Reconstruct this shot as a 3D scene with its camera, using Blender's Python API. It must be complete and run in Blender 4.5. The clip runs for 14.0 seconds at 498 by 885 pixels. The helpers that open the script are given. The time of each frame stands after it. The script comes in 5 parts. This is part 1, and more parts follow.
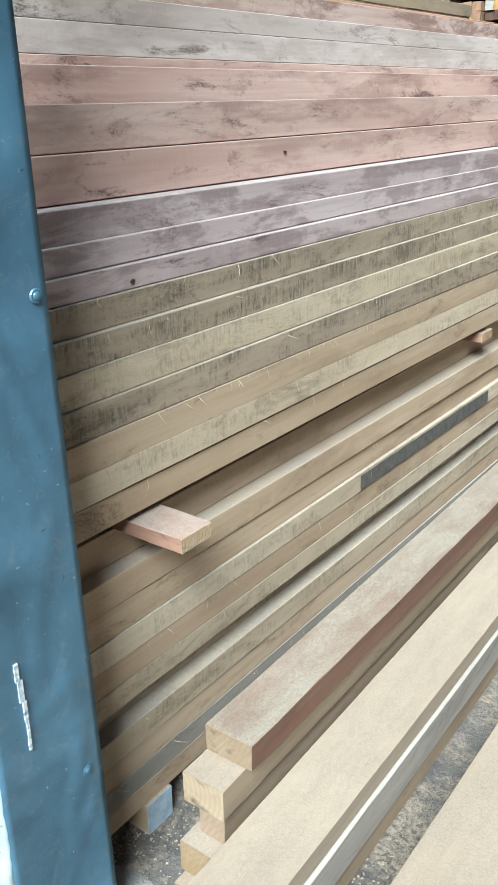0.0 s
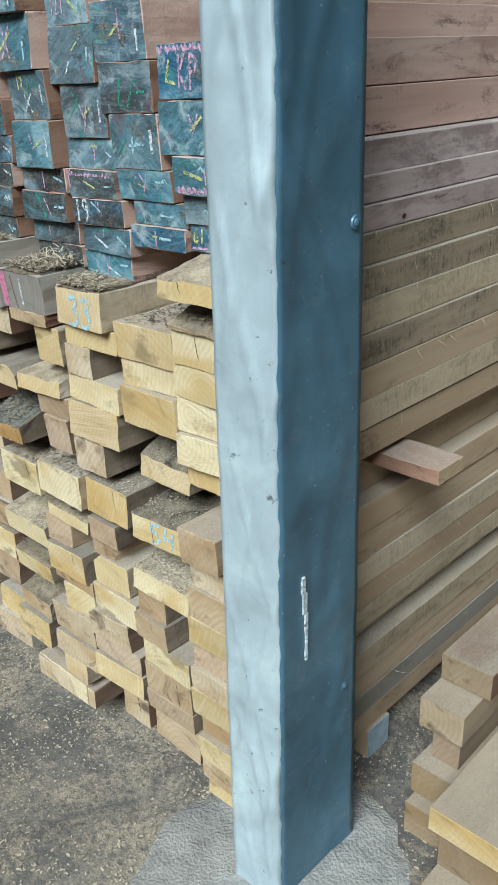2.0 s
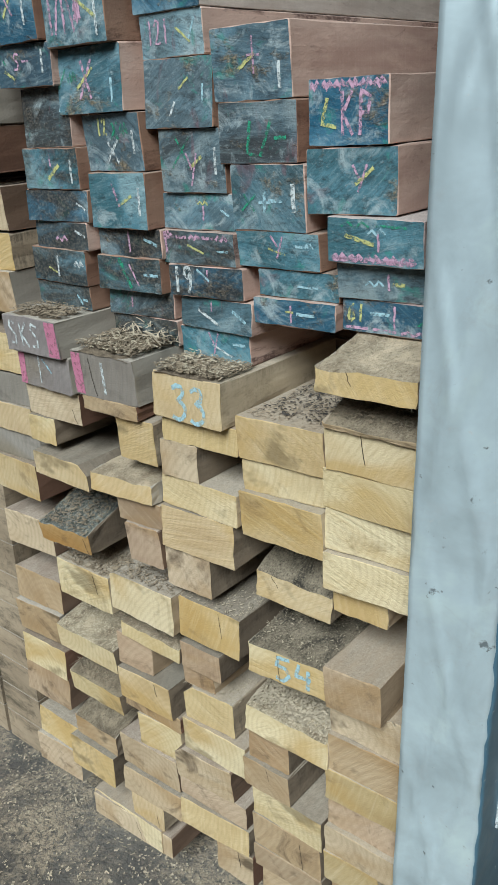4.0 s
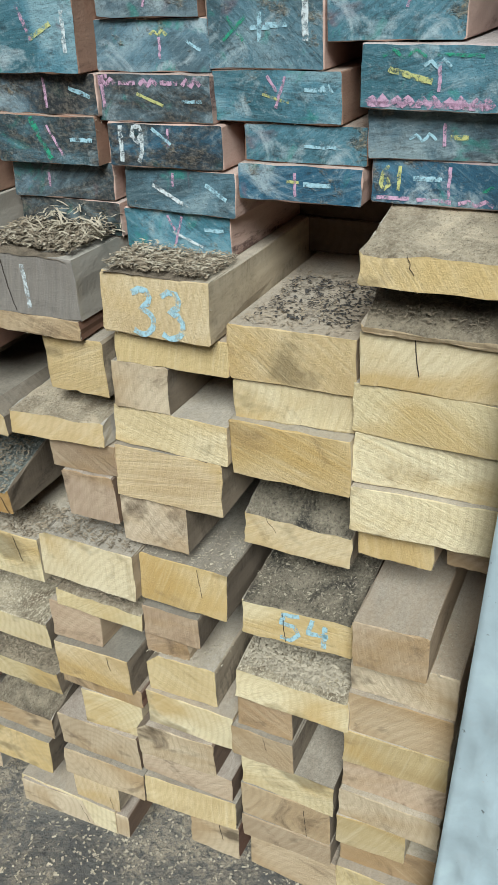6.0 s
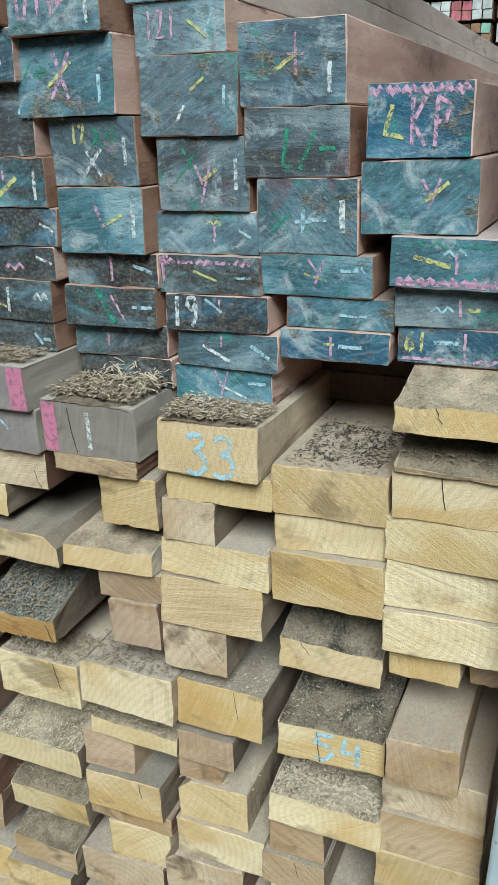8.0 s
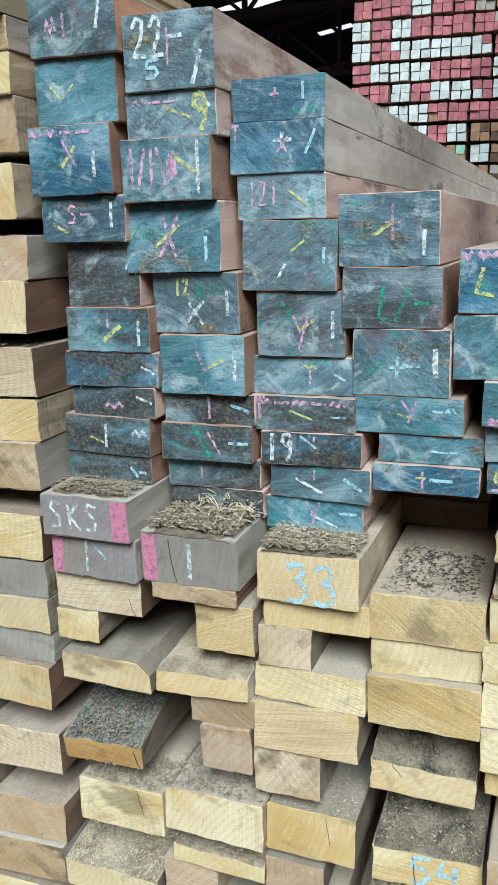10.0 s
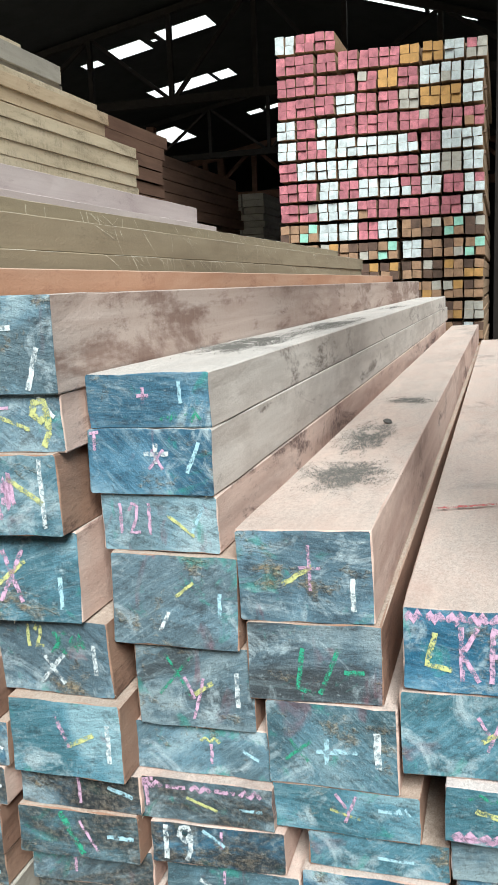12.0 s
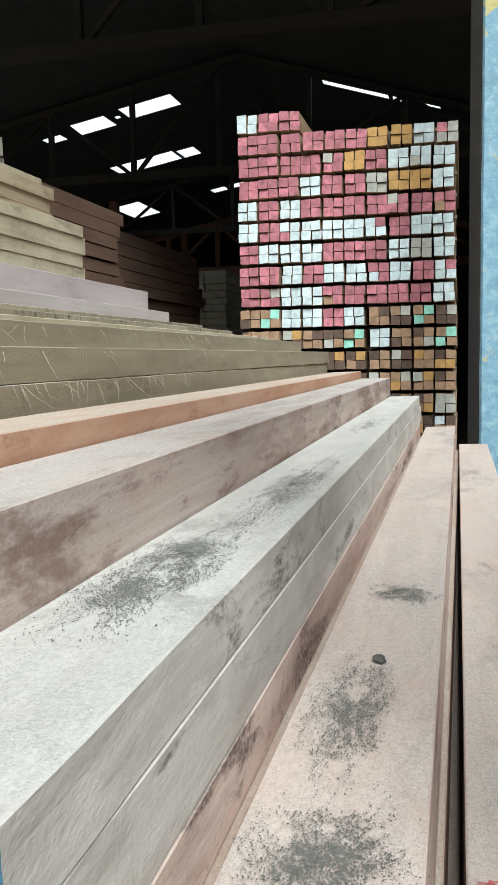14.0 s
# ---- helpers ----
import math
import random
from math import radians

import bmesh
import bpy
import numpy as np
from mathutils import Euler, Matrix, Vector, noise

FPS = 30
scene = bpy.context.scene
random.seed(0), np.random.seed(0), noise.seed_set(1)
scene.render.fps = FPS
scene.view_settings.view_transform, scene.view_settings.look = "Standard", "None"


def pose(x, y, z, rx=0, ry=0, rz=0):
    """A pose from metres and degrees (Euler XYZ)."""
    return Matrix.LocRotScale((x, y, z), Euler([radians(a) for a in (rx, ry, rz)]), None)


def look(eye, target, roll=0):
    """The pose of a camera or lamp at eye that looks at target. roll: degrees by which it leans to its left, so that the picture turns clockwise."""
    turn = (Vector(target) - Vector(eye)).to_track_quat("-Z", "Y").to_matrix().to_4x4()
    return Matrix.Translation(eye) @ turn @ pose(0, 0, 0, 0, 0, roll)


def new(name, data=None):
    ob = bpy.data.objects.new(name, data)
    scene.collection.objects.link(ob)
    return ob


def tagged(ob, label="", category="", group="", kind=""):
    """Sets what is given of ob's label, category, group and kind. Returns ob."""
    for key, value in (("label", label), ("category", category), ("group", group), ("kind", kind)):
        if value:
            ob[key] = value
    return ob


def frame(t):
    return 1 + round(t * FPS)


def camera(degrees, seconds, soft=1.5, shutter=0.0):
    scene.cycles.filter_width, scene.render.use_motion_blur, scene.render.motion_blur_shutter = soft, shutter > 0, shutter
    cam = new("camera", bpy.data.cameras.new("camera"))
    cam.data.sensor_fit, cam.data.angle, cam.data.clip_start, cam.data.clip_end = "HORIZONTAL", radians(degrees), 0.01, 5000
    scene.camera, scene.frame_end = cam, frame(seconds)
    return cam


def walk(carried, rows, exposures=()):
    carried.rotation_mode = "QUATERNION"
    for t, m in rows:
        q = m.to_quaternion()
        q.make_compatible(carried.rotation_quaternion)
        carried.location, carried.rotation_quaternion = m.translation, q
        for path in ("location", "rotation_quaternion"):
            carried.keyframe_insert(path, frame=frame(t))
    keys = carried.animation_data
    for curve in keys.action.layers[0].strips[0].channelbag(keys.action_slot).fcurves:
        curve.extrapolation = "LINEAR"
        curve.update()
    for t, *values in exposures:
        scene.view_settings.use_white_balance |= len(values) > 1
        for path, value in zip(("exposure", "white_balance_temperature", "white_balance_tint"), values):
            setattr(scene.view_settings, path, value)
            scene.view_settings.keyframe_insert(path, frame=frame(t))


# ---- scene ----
cam = camera(32.7, 14.0, 0.8, 0.1)
PATH = [
    (0, (1.608, -0.86, 1.878), (0.495, 0.622, 1.125), -0.9),
    (0.5, (1.533, -0.894, 1.87), (0.402, 0.578, 1.124), -0.9),
    (1, (1.438, -0.941, 1.853), (0.285, 0.507, 1.096), -1.5),
    (1.5, (1.388, -1.037, 1.852), (0.141, 0.33, 1.091), -1.0),
    (2, (1.383, -1.153, 1.844), (0.108, 0.146, 1.015), -2.0),
    (2.5, (1.271, -1.184, 1.876), (0.008, 0.173, 1.126), -1.4),
    (3, (1.102, -1.207, 1.885), (-0.134, 0.19, 1.163), -1.6),
    (5.5, (0.531, -1.009, 1.769), (-0.379, 0.503, 0.828), -2.0),
    (6, (0.416, -1.036, 1.759), (-0.325, 0.534, 0.766), -1.0),
    (6.5, (0.375, -1.058, 1.76), (-0.309, 0.547, 0.783), -0.7),
    (7, (0.381, -1.097, 1.766), (-0.355, 0.55, 0.903), -1.1),
    (9.5, (0.253, -1.325, 1.891), (-0.404, 0.476, 1.321), -0.0),
    (10, (0.192, -1.333, 1.902), (-0.48, 0.486, 1.41), -0.3),
    (10.5, (0.147, -1.321, 1.965), (-0.45, 0.54, 1.541), -0.9),
    (11, (0.135, -1.261, 2.056), (-0.416, 0.624, 1.678), -3.1),
    (11.5, (0.144, -1.086, 2.162), (-0.409, 0.806, 1.824), -3.0),
    (12, (0.139, -0.892, 2.22), (-0.428, 0.992, 1.862), -2.2),
    (12.5, (0.07, -0.721, 2.274), (-0.384, 1.206, 1.986), -2.5),
    (13, (0.009, -0.57, 2.301), (-0.357, 1.38, 2.047), -2.0),
    (13.5, (0.014, -0.401, 2.328), (-0.43, 1.541, 2.155), -1.2),
    (14, (0.028, -0.325, 2.342), (-0.453, 1.606, 2.144), -1.0),
]
walk(cam, [(t, look(eye, target, roll)) for t, eye, target, roll in PATH],
     [(0.0, 0.85, 5700, 3), (1.0, 0.36, 5800, 3), (1.6, -0.12, 5800, 2), (2.2, -0.08, 5850, 2), (3.0, -0.48, 5950, 3), (5.3, -0.25, 6050, 3), (7.0, -0.25, 6000, 2), (10.0, 0.03, 5750, 1), (10.6, 0.15, 5650, 1), (12.0, 0.42, 6100, 3), (13.0, 0.26, 6200, 4), (14.0, 0.28, 5850, -1)])

# ---- world, sun ----
world = bpy.data.worlds.new("sky")
scene.world = world
world.use_nodes = True
wn = world.node_tree
sky = wn.nodes.new("ShaderNodeTexSky")
sky.sky_type = "NISHITA"
sky.sun_disc = False
sky.sun_elevation, sky.sun_rotation = radians(45), radians(173)
sky.air_density, sky.dust_density, sky.ozone_density = 1.0, 6.0, 1.0
wn.links.new(sky.outputs[0], wn.nodes["Background"].inputs[0])
wn.nodes["Background"].inputs[1].default_value = 0.017

lamp = bpy.data.lights.new("sun", "SUN")
lamp.energy, lamp.angle, lamp.color = 5.6, radians(30), (1.0, 0.985, 0.96)
sun = new("sun", lamp)
sun.matrix_world = look((1.15, -3.0, 3.1), (0, 0, 0))


# ---- materials ----
def material(name):
    m = bpy.data.materials.new(name)
    m.use_nodes = True
    return m, m.node_tree.nodes, m.node_tree.links, m.node_tree.nodes["Principled BSDF"]


class Net:
    """Small wrapper that adds nodes to a material."""

    def __init__(self, name):
        self.m, self.n, self.l, self.b = material(name)
        self.tc = self.n.new("ShaderNodeTexCoord")
        self.info = self.n.new("ShaderNodeObjectInfo")

    def shifted(self, scale=(1, 1, 1)):
        """Object coordinates, shifted by a random amount for every object, then scaled."""
        add = self.n.new("ShaderNodeVectorMath")
        add.operation = "ADD"
        mul = self.n.new("ShaderNodeVectorMath")
        mul.operation = "SCALE"
        mul.inputs[0].default_value = (37.0, 17.0, 23.0)
        self.l.new(self.info.outputs["Random"], mul.inputs["Scale"])
        self.l.new(self.tc.outputs["Object"], add.inputs[0])
        self.l.new(mul.outputs[0], add.inputs[1])
        mp = self.n.new("ShaderNodeMapping")
        mp.inputs["Scale"].default_value = scale
        self.l.new(add.outputs[0], mp.inputs[0])
        return mp.outputs[0]

    def noise(self, vec, scale, detail=4.0, rough=0.6, dist=0.0):
        t = self.n.new("ShaderNodeTexNoise")
        t.inputs["Scale"].default_value = scale
        t.inputs["Detail"].default_value = detail
        t.inputs["Roughness"].default_value = rough
        t.inputs["Distortion"].default_value = dist
        if vec is not None:
            self.l.new(vec, t.inputs["Vector"])
        return t.outputs[0]

    def ramp(self, fac, stops):
        r = self.n.new("ShaderNodeValToRGB")
        e = r.color_ramp.elements
        while len(e) < len(stops):
            e.new(0.5)
        for el, (p, c) in zip(e, stops):
            el.position = p
            el.color = (*c, 1) if len(c) == 3 else c
        self.l.new(fac, r.inputs[0])
        return r.outputs[0]

    def grey(self, fac, p0, p1, v0=0.0, v1=1.0):
        r = self.n.new("ShaderNodeMapRange")
        for k, v in zip((1, 2, 3, 4), (p0, p1, v0, v1)):
            r.inputs[k].default_value = v
        self.l.new(fac, r.inputs[0])
        return r.outputs[0]

    def mix(self, fac, a, b, blend="MIX"):
        x = self.n.new("ShaderNodeMix")
        x.data_type, x.blend_type = "RGBA", blend
        for sock, v in ((x.inputs[0], fac), (x.inputs[6], a), (x.inputs[7], b)):
            if isinstance(v, bpy.types.NodeSocket):
                self.l.new(v, sock)
            elif isinstance(v, tuple):
                sock.default_value = (*v, 1)
            else:
                sock.default_value = v
        return x.outputs[2]

    def math(self, op, a, b=0.0):
        x = self.n.new("ShaderNodeMath")
        x.operation = op
        for sock, v in ((x.inputs[0], a), (x.inputs[1], b)):
            if isinstance(v, bpy.types.NodeSocket):
                self.l.new(v, sock)
            else:
                sock.default_value = v
        return x.outputs[0]

    def up(self):
        """How far the face looks upwards."""
        g = self.n.new("ShaderNodeNewGeometry")
        s = self.n.new("ShaderNodeSeparateXYZ")
        self.l.new(g.outputs["Normal"], s.inputs[0])
        return s.outputs[2]

    def bump(self, height, dist, strength=1.0):
        b = self.n.new("ShaderNodeBump")
        b.inputs["Distance"].default_value, b.inputs["Strength"].default_value = dist, strength
        self.l.new(height, b.inputs["Height"])
        self.l.new(b.outputs[0], self.b.inputs["Normal"])

    def done(self, colour, rough=0.8, metal=0.0):
        self.l.new(colour, self.b.inputs["Base Color"]) if not isinstance(colour, tuple) else None
        if isinstance(colour, tuple):
            self.b.inputs["Base Color"].default_value = (*colour, 1)
        if isinstance(rough, bpy.types.NodeSocket):
            self.l.new(rough, self.b.inputs["Roughness"])
        else:
            self.b.inputs["Roughness"].default_value = rough
        self.b.inputs["Metallic"].default_value = metal
        return self.m


def wood_side(name, dark, mid, light, stain, stain_amount=0.5, dust=(0.56, 0.5, 0.42), dust_amount=0.7, drip=0.0, grime=0.0, soak=0.0):
    """Sawn face of a board that lies along y: grain, blotchy stains, dust on top."""
    k = Net(name)
    grain = k.noise(k.shifted((45, 1.6, 45)), 1.0, 5, 0.6, 0.6)
    tone = k.noise(k.shifted((2.0, 0.8, 6.0)), 1.0, 4, 0.6)
    col = k.ramp(tone, [(0.28, dark), (0.5, mid), (0.72, light)])
    own = k.ramp(k.info.outputs["Random"], [(0.0, dark), (0.3, mid), (0.7, mid), (1.0, light)])
    col = k.mix(0.3, col, own)
    col = k.mix(k.grey(grain, 0.42, 0.7, 0.0, 0.4), col, dark)
    fine = k.noise(k.shifted((190, 120, 190)), 1.0, 3, 0.6)
    big = k.noise(k.shifted((3, 1.3, 5)), 1.0, 5, 0.65, 0.5)
    col = k.mix(k.grey(big, 0.52, 0.62, 0.0, stain_amount * 0.5), col, tuple((a + 2 * b) / 3 for a, b in zip(stain, dark)))
    blot = k.noise(k.shifted((6, 2.6, 10)), 1.0, 8, 0.78, 0.8)
    spots = k.math("MULTIPLY", k.grey(blot, 0.55, 0.66), k.grey(fine, 0.36, 0.58, 0.25, 1.0))
    col = k.mix(k.math("MULTIPLY", spots, stain_amount), col, stain)
    if drip:
        runs = k.noise(k.shifted((6.0, 95, 14.0)), 1.0, 6, 0.8, 0.5)
        where = k.noise(k.shifted((2, 4.5, 13)), 1.0, 7, 0.75, 0.4)
        col = k.mix(k.math("MULTIPLY", k.math("MULTIPLY", k.grey(runs, 0.44, 0.62), k.grey(where, 0.46, 0.58)), drip), col, stain)
        mould = k.noise(k.shifted((60, 45, 60)), 1.0, 5, 0.75, 0.6)
        col = k.mix(k.math("MULTIPLY", k.grey(mould, 0.5, 0.62), k.grey(where, 0.44, 0.62, 0.0, drip * 0.6)), col, stain)
    if soak:
        wet = k.noise(k.shifted((9, 2.4, 9)), 1.0, 7, 0.7, 0.25)
        col = k.mix(k.math("MULTIPLY", k.grey(wet, 0.49, 0.57, 0.0, soak), k.grey(grain, 0.3, 0.6, 0.65, 1.0)), col, tuple((a + b) / 2 for a, b in zip(stain, dark)))
    if soak:
        bruise = k.noise(k.shifted((3, 1.5, 8)), 1.0, 8, 0.72, 0.5)
        col = k.mix(k.math("MULTIPLY", k.grey(bruise, 0.585, 0.64, 0.0, 0.9), k.grey(fine, 0.33, 0.55, 0.4, 1.0)), col, tuple(c * 0.8 for c in stain))
    saw = k.noise(k.shifted((10, 170, 10)), 1.0, 3, 0.6)
    col = k.mix(k.grey(saw, 0.48, 0.72, 0.0, 0.1), col, light)
    col = k.mix(k.grey(fine, 0.58, 0.75, 0.0, 0.3), col, dark)
    powder = k.noise(k.shifted((10, 4, 10)), 1.0, 7, 0.75, 0.4)
    top = k.math("MULTIPLY", k.grey(k.up(), 0.6, 0.95), k.grey(powder, 0.34, 0.6, 0.45, 1.0))
    odd = k.math("FRACT", k.math("MULTIPLY", k.info.outputs["Random"], 17.3))
    grains = k.noise(k.shifted((520, 430, 520)), 1.0, 4, 0.7)
    dusty = k.mix(k.grey(fine, 0.35, 0.65), tuple(c * 0.8 for c in dust), tuple(min(1, c * 1.1) for c in dust))
    dusty = k.mix(k.grey(grains, 0.47, 0.36, 0.0, 0.75), dusty, tuple(c * 0.4 for c in dust))
    dusty = k.mix(k.grey(grains, 0.55, 0.66, 0.0, 0.7), dusty, tuple(min(1, c * 1.45) for c in dust))
    col = k.mix(k.grey(grains, 0.54, 0.7, 0.0, 0.35), col, dark)
    dusty = k.mix(k.math("MULTIPLY", k.grey(odd, 0.45, 1.0), grime), dusty, (0.13, 0.125, 0.105))
    col = k.mix(k.math("MULTIPLY", top, dust_amount), col, dusty)
    h = k.math("ADD", k.math("MULTIPLY", grain, 0.5), k.math("ADD", k.math("MULTIPLY", saw, 0.25), k.math("MULTIPLY", fine, 0.9)))
    h = k.math("ADD", h, k.math("MULTIPLY", grains, 0.4))
    k.bump(h, 0.0014, 0.6)
    return k.done(col, 0.85)


def end_grain(name, dark, mid, light, stain, ring=26.0, stain_amount=0.4):
    """Fresh-sawn end of a board: curved rings, saw marks and a few stains; each board its own tone."""
    k = Net(name)
    mul = k.n.new("ShaderNodeVectorMath")
    mul.operation = "SCALE"
    mul.inputs[0].default_value = (0.5, 0.0, -0.3)
    k.l.new(k.math("SUBTRACT", k.info.outputs["Random"], 0.5), mul.inputs["Scale"])
    add = k.n.new("ShaderNodeVectorMath")
    k.l.new(k.tc.outputs["Object"], add.inputs[0])
    k.l.new(mul.outputs[0], add.inputs[1])
    v = add.outputs[0]
    w = k.n.new("ShaderNodeTexWave")
    w.wave_type, w.rings_direction = "RINGS", "Y"
    w.inputs["Scale"].default_value = ring
    w.inputs["Distortion"].default_value = 2.2
    w.inputs["Detail"].default_value = 3.0
    w.inputs["Detail Scale"].default_value = 1.5
    k.l.new(v, w.inputs["Vector"])
    tone = k.noise(k.shifted((5, 1, 9)), 1.0, 3, 0.55, 0.4)
    col = k.ramp(tone, [(0.3, dark), (0.5, mid), (0.7, light)])
    gold = (dark[0] * 1.25, dark[1] * 1.12, dark[2] * 0.8)
    pinkish = (mid[0] * 0.92, mid[1] * 0.84, mid[2] * 0.95)
    own = k.ramp(k.info.outputs["Random"], [(0.0, light), (0.16, pinkish), (0.32, gold), (0.5, mid), (0.64, light), (0.78, gold), (0.9, pinkish), (1.0, dark)])
    col = k.mix(0.6, col, own)
    col = k.mix(k.grey(w.outputs[1], 0.35, 0.95, 0.0, 0.2), col, dark)
    amber = k.noise(k.shifted((3.5, 1, 7)), 1.0, 3, 0.5, 0.8)
    col = k.mix(k.grey(amber, 0.48, 0.66, 0.0, 0.7), col, gold)
    turn = k.n.new("ShaderNodeMapping")
    angle = k.n.new("ShaderNodeCombineXYZ")
    k.l.new(k.math("MULTIPLY", k.math("FRACT", k.math("MULTIPLY", k.info.outputs["Random"], 29.7)), 3.1), angle.inputs[1])
    k.l.new(angle.outputs[0], turn.inputs["Rotation"])
    k.l.new(k.shifted((1, 1, 1)), turn.inputs[0])
    skew = k.n.new("ShaderNodeMapping")
    skew.inputs["Scale"].default_value = (9, 1, 130)
    k.l.new(turn.outputs[0], skew.inputs[0])
    saw = k.noise(skew.outputs[0], 1.0, 4, 0.65, 0.25)
    col = k.mix(k.grey(saw, 0.48, 0.7, 0.0, 0.17), col, dark)
    col = k.mix(k.grey(saw, 0.5, 0.28, 0.0, 0.2), col, light)
    fine = k.noise(k.shifted((330, 20, 330)), 1.0, 4, 0.7)
    col = k.mix(k.grey(fine, 0.5, 0.7, 0.0, 0.22), col, dark)
    blot = k.noise(k.shifted((7, 2, 10)), 1.0, 6, 0.7, 1.2)
    col = k.mix(k.grey(blot, 0.56, 0.7, 0.0, stain_amount), col, stain)
    edge = k.noise(k.shifted((5, 1, 9)), 1.0, 4, 0.6)
    col = k.mix(k.grey(edge, 0.6, 0.68, 0.0, min(1, stain_amount * 1.2)), col, tuple(c * 0.35 for c in dark))
    k.bump(k.math("ADD", k.math("MULTIPLY", saw, 1.2), k.math("MULTIPLY", fine, 0.9)), 0.002, 0.9)
    return k.done(col, 0.86)


def painted_end(name, soot=0.0):
    """Board end brushed with worn blue sealing paint, weathered and dirty; each board its own tone."""
    k = Net(name)
    patch = k.noise(k.shifted((5, 1, 7)), 1.0, 5, 0.6, 0.5)
    col = k.ramp(patch, [(0.4, (0.01, 0.012, 0.014)), (0.48, (0.035, 0.06, 0.08)), (0.54, (0.13, 0.24, 0.31)), (0.62, (0.45, 0.58, 0.62))])
    own = k.ramp(k.info.outputs["Random"], [(0.0, (0.05, 0.06, 0.065)), (0.15, (0.08, 0.28, 0.36)), (0.3, (0.06, 0.075, 0.085)), (0.45, (0.015, 0.16, 0.29)), (0.6, (0.13, 0.2, 0.24)), (0.75, (0.035, 0.2, 0.27)), (0.88, (0.06, 0.07, 0.075)), (1.0, (0.22, 0.36, 0.42))])
    col = k.mix(0.6, col, own)
    turn = k.n.new("ShaderNodeMapping")
    angle = k.n.new("ShaderNodeCombineXYZ")
    k.l.new(k.math("MULTIPLY", k.math("SUBTRACT", k.math("FRACT", k.math("MULTIPLY", k.info.outputs["Random"], 41.3)), 0.5), 1.6), angle.inputs[1])
    k.l.new(angle.outputs[0], turn.inputs["Rotation"])
    k.l.new(k.shifted((1, 1, 1)), turn.inputs[0])
    skew = k.n.new("ShaderNodeMapping")
    skew.inputs["Scale"].default_value = (16, 1, 120)
    k.l.new(turn.outputs[0], skew.inputs[0])
    brush = k.noise(skew.outputs[0], 1.0, 6, 0.75, 0.6)
    col = k.mix(k.grey(brush, 0.5, 0.7, 0.0, 0.4), col, (0.32, 0.42, 0.45))
    col = k.mix(k.grey(brush, 0.46, 0.3, 0.0, 0.55), col, (0.014, 0.018, 0.022))
    pale = k.noise(k.shifted((13, 1, 16)), 1.0, 6, 0.7, 1.2)
    col = k.mix(k.grey(pale, 0.54, 0.66, 0.0, 0.7), col, (0.42, 0.51, 0.54))
    tint = k.noise(k.shifted((16, 1, 16)), 1.0, 4, 0.65, 1.0)
    col = k.mix(k.grey(tint, 0.59, 0.68, 0.0, 0.5), col, (0.03, 0.28, 0.22))
    rose = k.noise(k.shifted((21, 1.7, 12)), 1.0, 3, 0.6, 0.8)
    col = k.mix(k.grey(rose, 0.62, 0.7, 0.0, 0.4), col, (0.2, 0.07, 0.09))
    fine = k.noise(k.shifted((160, 3, 190)), 1.0, 4, 0.72)
    worn = k.noise(k.shifted((9, 2, 13)), 1.0, 7, 0.78, 0.2)
    bare = k.mix(k.grey(fine, 0.38, 0.62), (0.045, 0.035, 0.022), (0.34, 0.26, 0.15))
    col = k.mix(k.grey(worn, 0.57, 0.68, 0.0, 0.9), col, bare)
    dirt = k.noise(k.shifted((40, 3, 70)), 1.0, 6, 0.78, 0.2)
    col = k.mix(k.grey(dirt, 0.52, 0.66, 0.0, 0.6), col, (0.014, 0.015, 0.017))
    speck = k.noise(k.shifted((420, 6, 420)), 1.0, 4, 0.7)
    col = k.mix(k.grey(fine, 0.58, 0.72, 0.0, 0.35), col, (0.42, 0.5, 0.52))
    col = k.mix(k.grey(speck, 0.44, 0.32, 0.0, 0.5), col, (0.008, 0.009, 0.01))
    if soot:
        grime = k.noise(k.shifted((6, 1, 14)), 1.0, 7, 0.75, 0.6)
        col = k.mix(k.grey(grime, 0.4, 0.56, 0.0, soot), col, k.mix(k.grey(fine, 0.45, 0.65), (0.012, 0.012, 0.012), (0.13, 0.11, 0.085)))
    k.bump(k.math("ADD", brush, k.math("ADD", fine, k.grey(worn, 0.58, 0.64, 0.0, 0.8))), 0.0018, 0.8)
    return k.done(col, k.grey(patch, 0.3, 0.7, 0.75, 0.5))


def plain(name, colour, rough=0.7, metal=0.0, vary=0.3, scale=25.0, bump=0.0):
    """A simple surface with blotches and fine grain."""
    k = Net(name)
    a = k.noise(k.shifted((1, 1, 1)), scale, 5, 0.65)
    b = k.noise(k.shifted((1, 1, 1)), scale * 9, 2, 0.5)
    dark = tuple(c * (1 - vary) for c in colour)
    lite = tuple(min(1, c * (1 + vary * 0.8)) for c in colour)
    col = k.ramp(a, [(0.3, dark), (0.5, colour), (0.72, lite)])
    col = k.mix(k.grey(b, 0.4, 0.8, 0.0, 0.35), col, dark)
    col = k.mix(k.grey(k.info.outputs["Random"], 0.0, 1.0, 0.0, min(0.8, vary)), col, dark)
    if bump:
        k.bump(k.math("ADD", a, b), bump)
    return k.done(col, rough, metal)


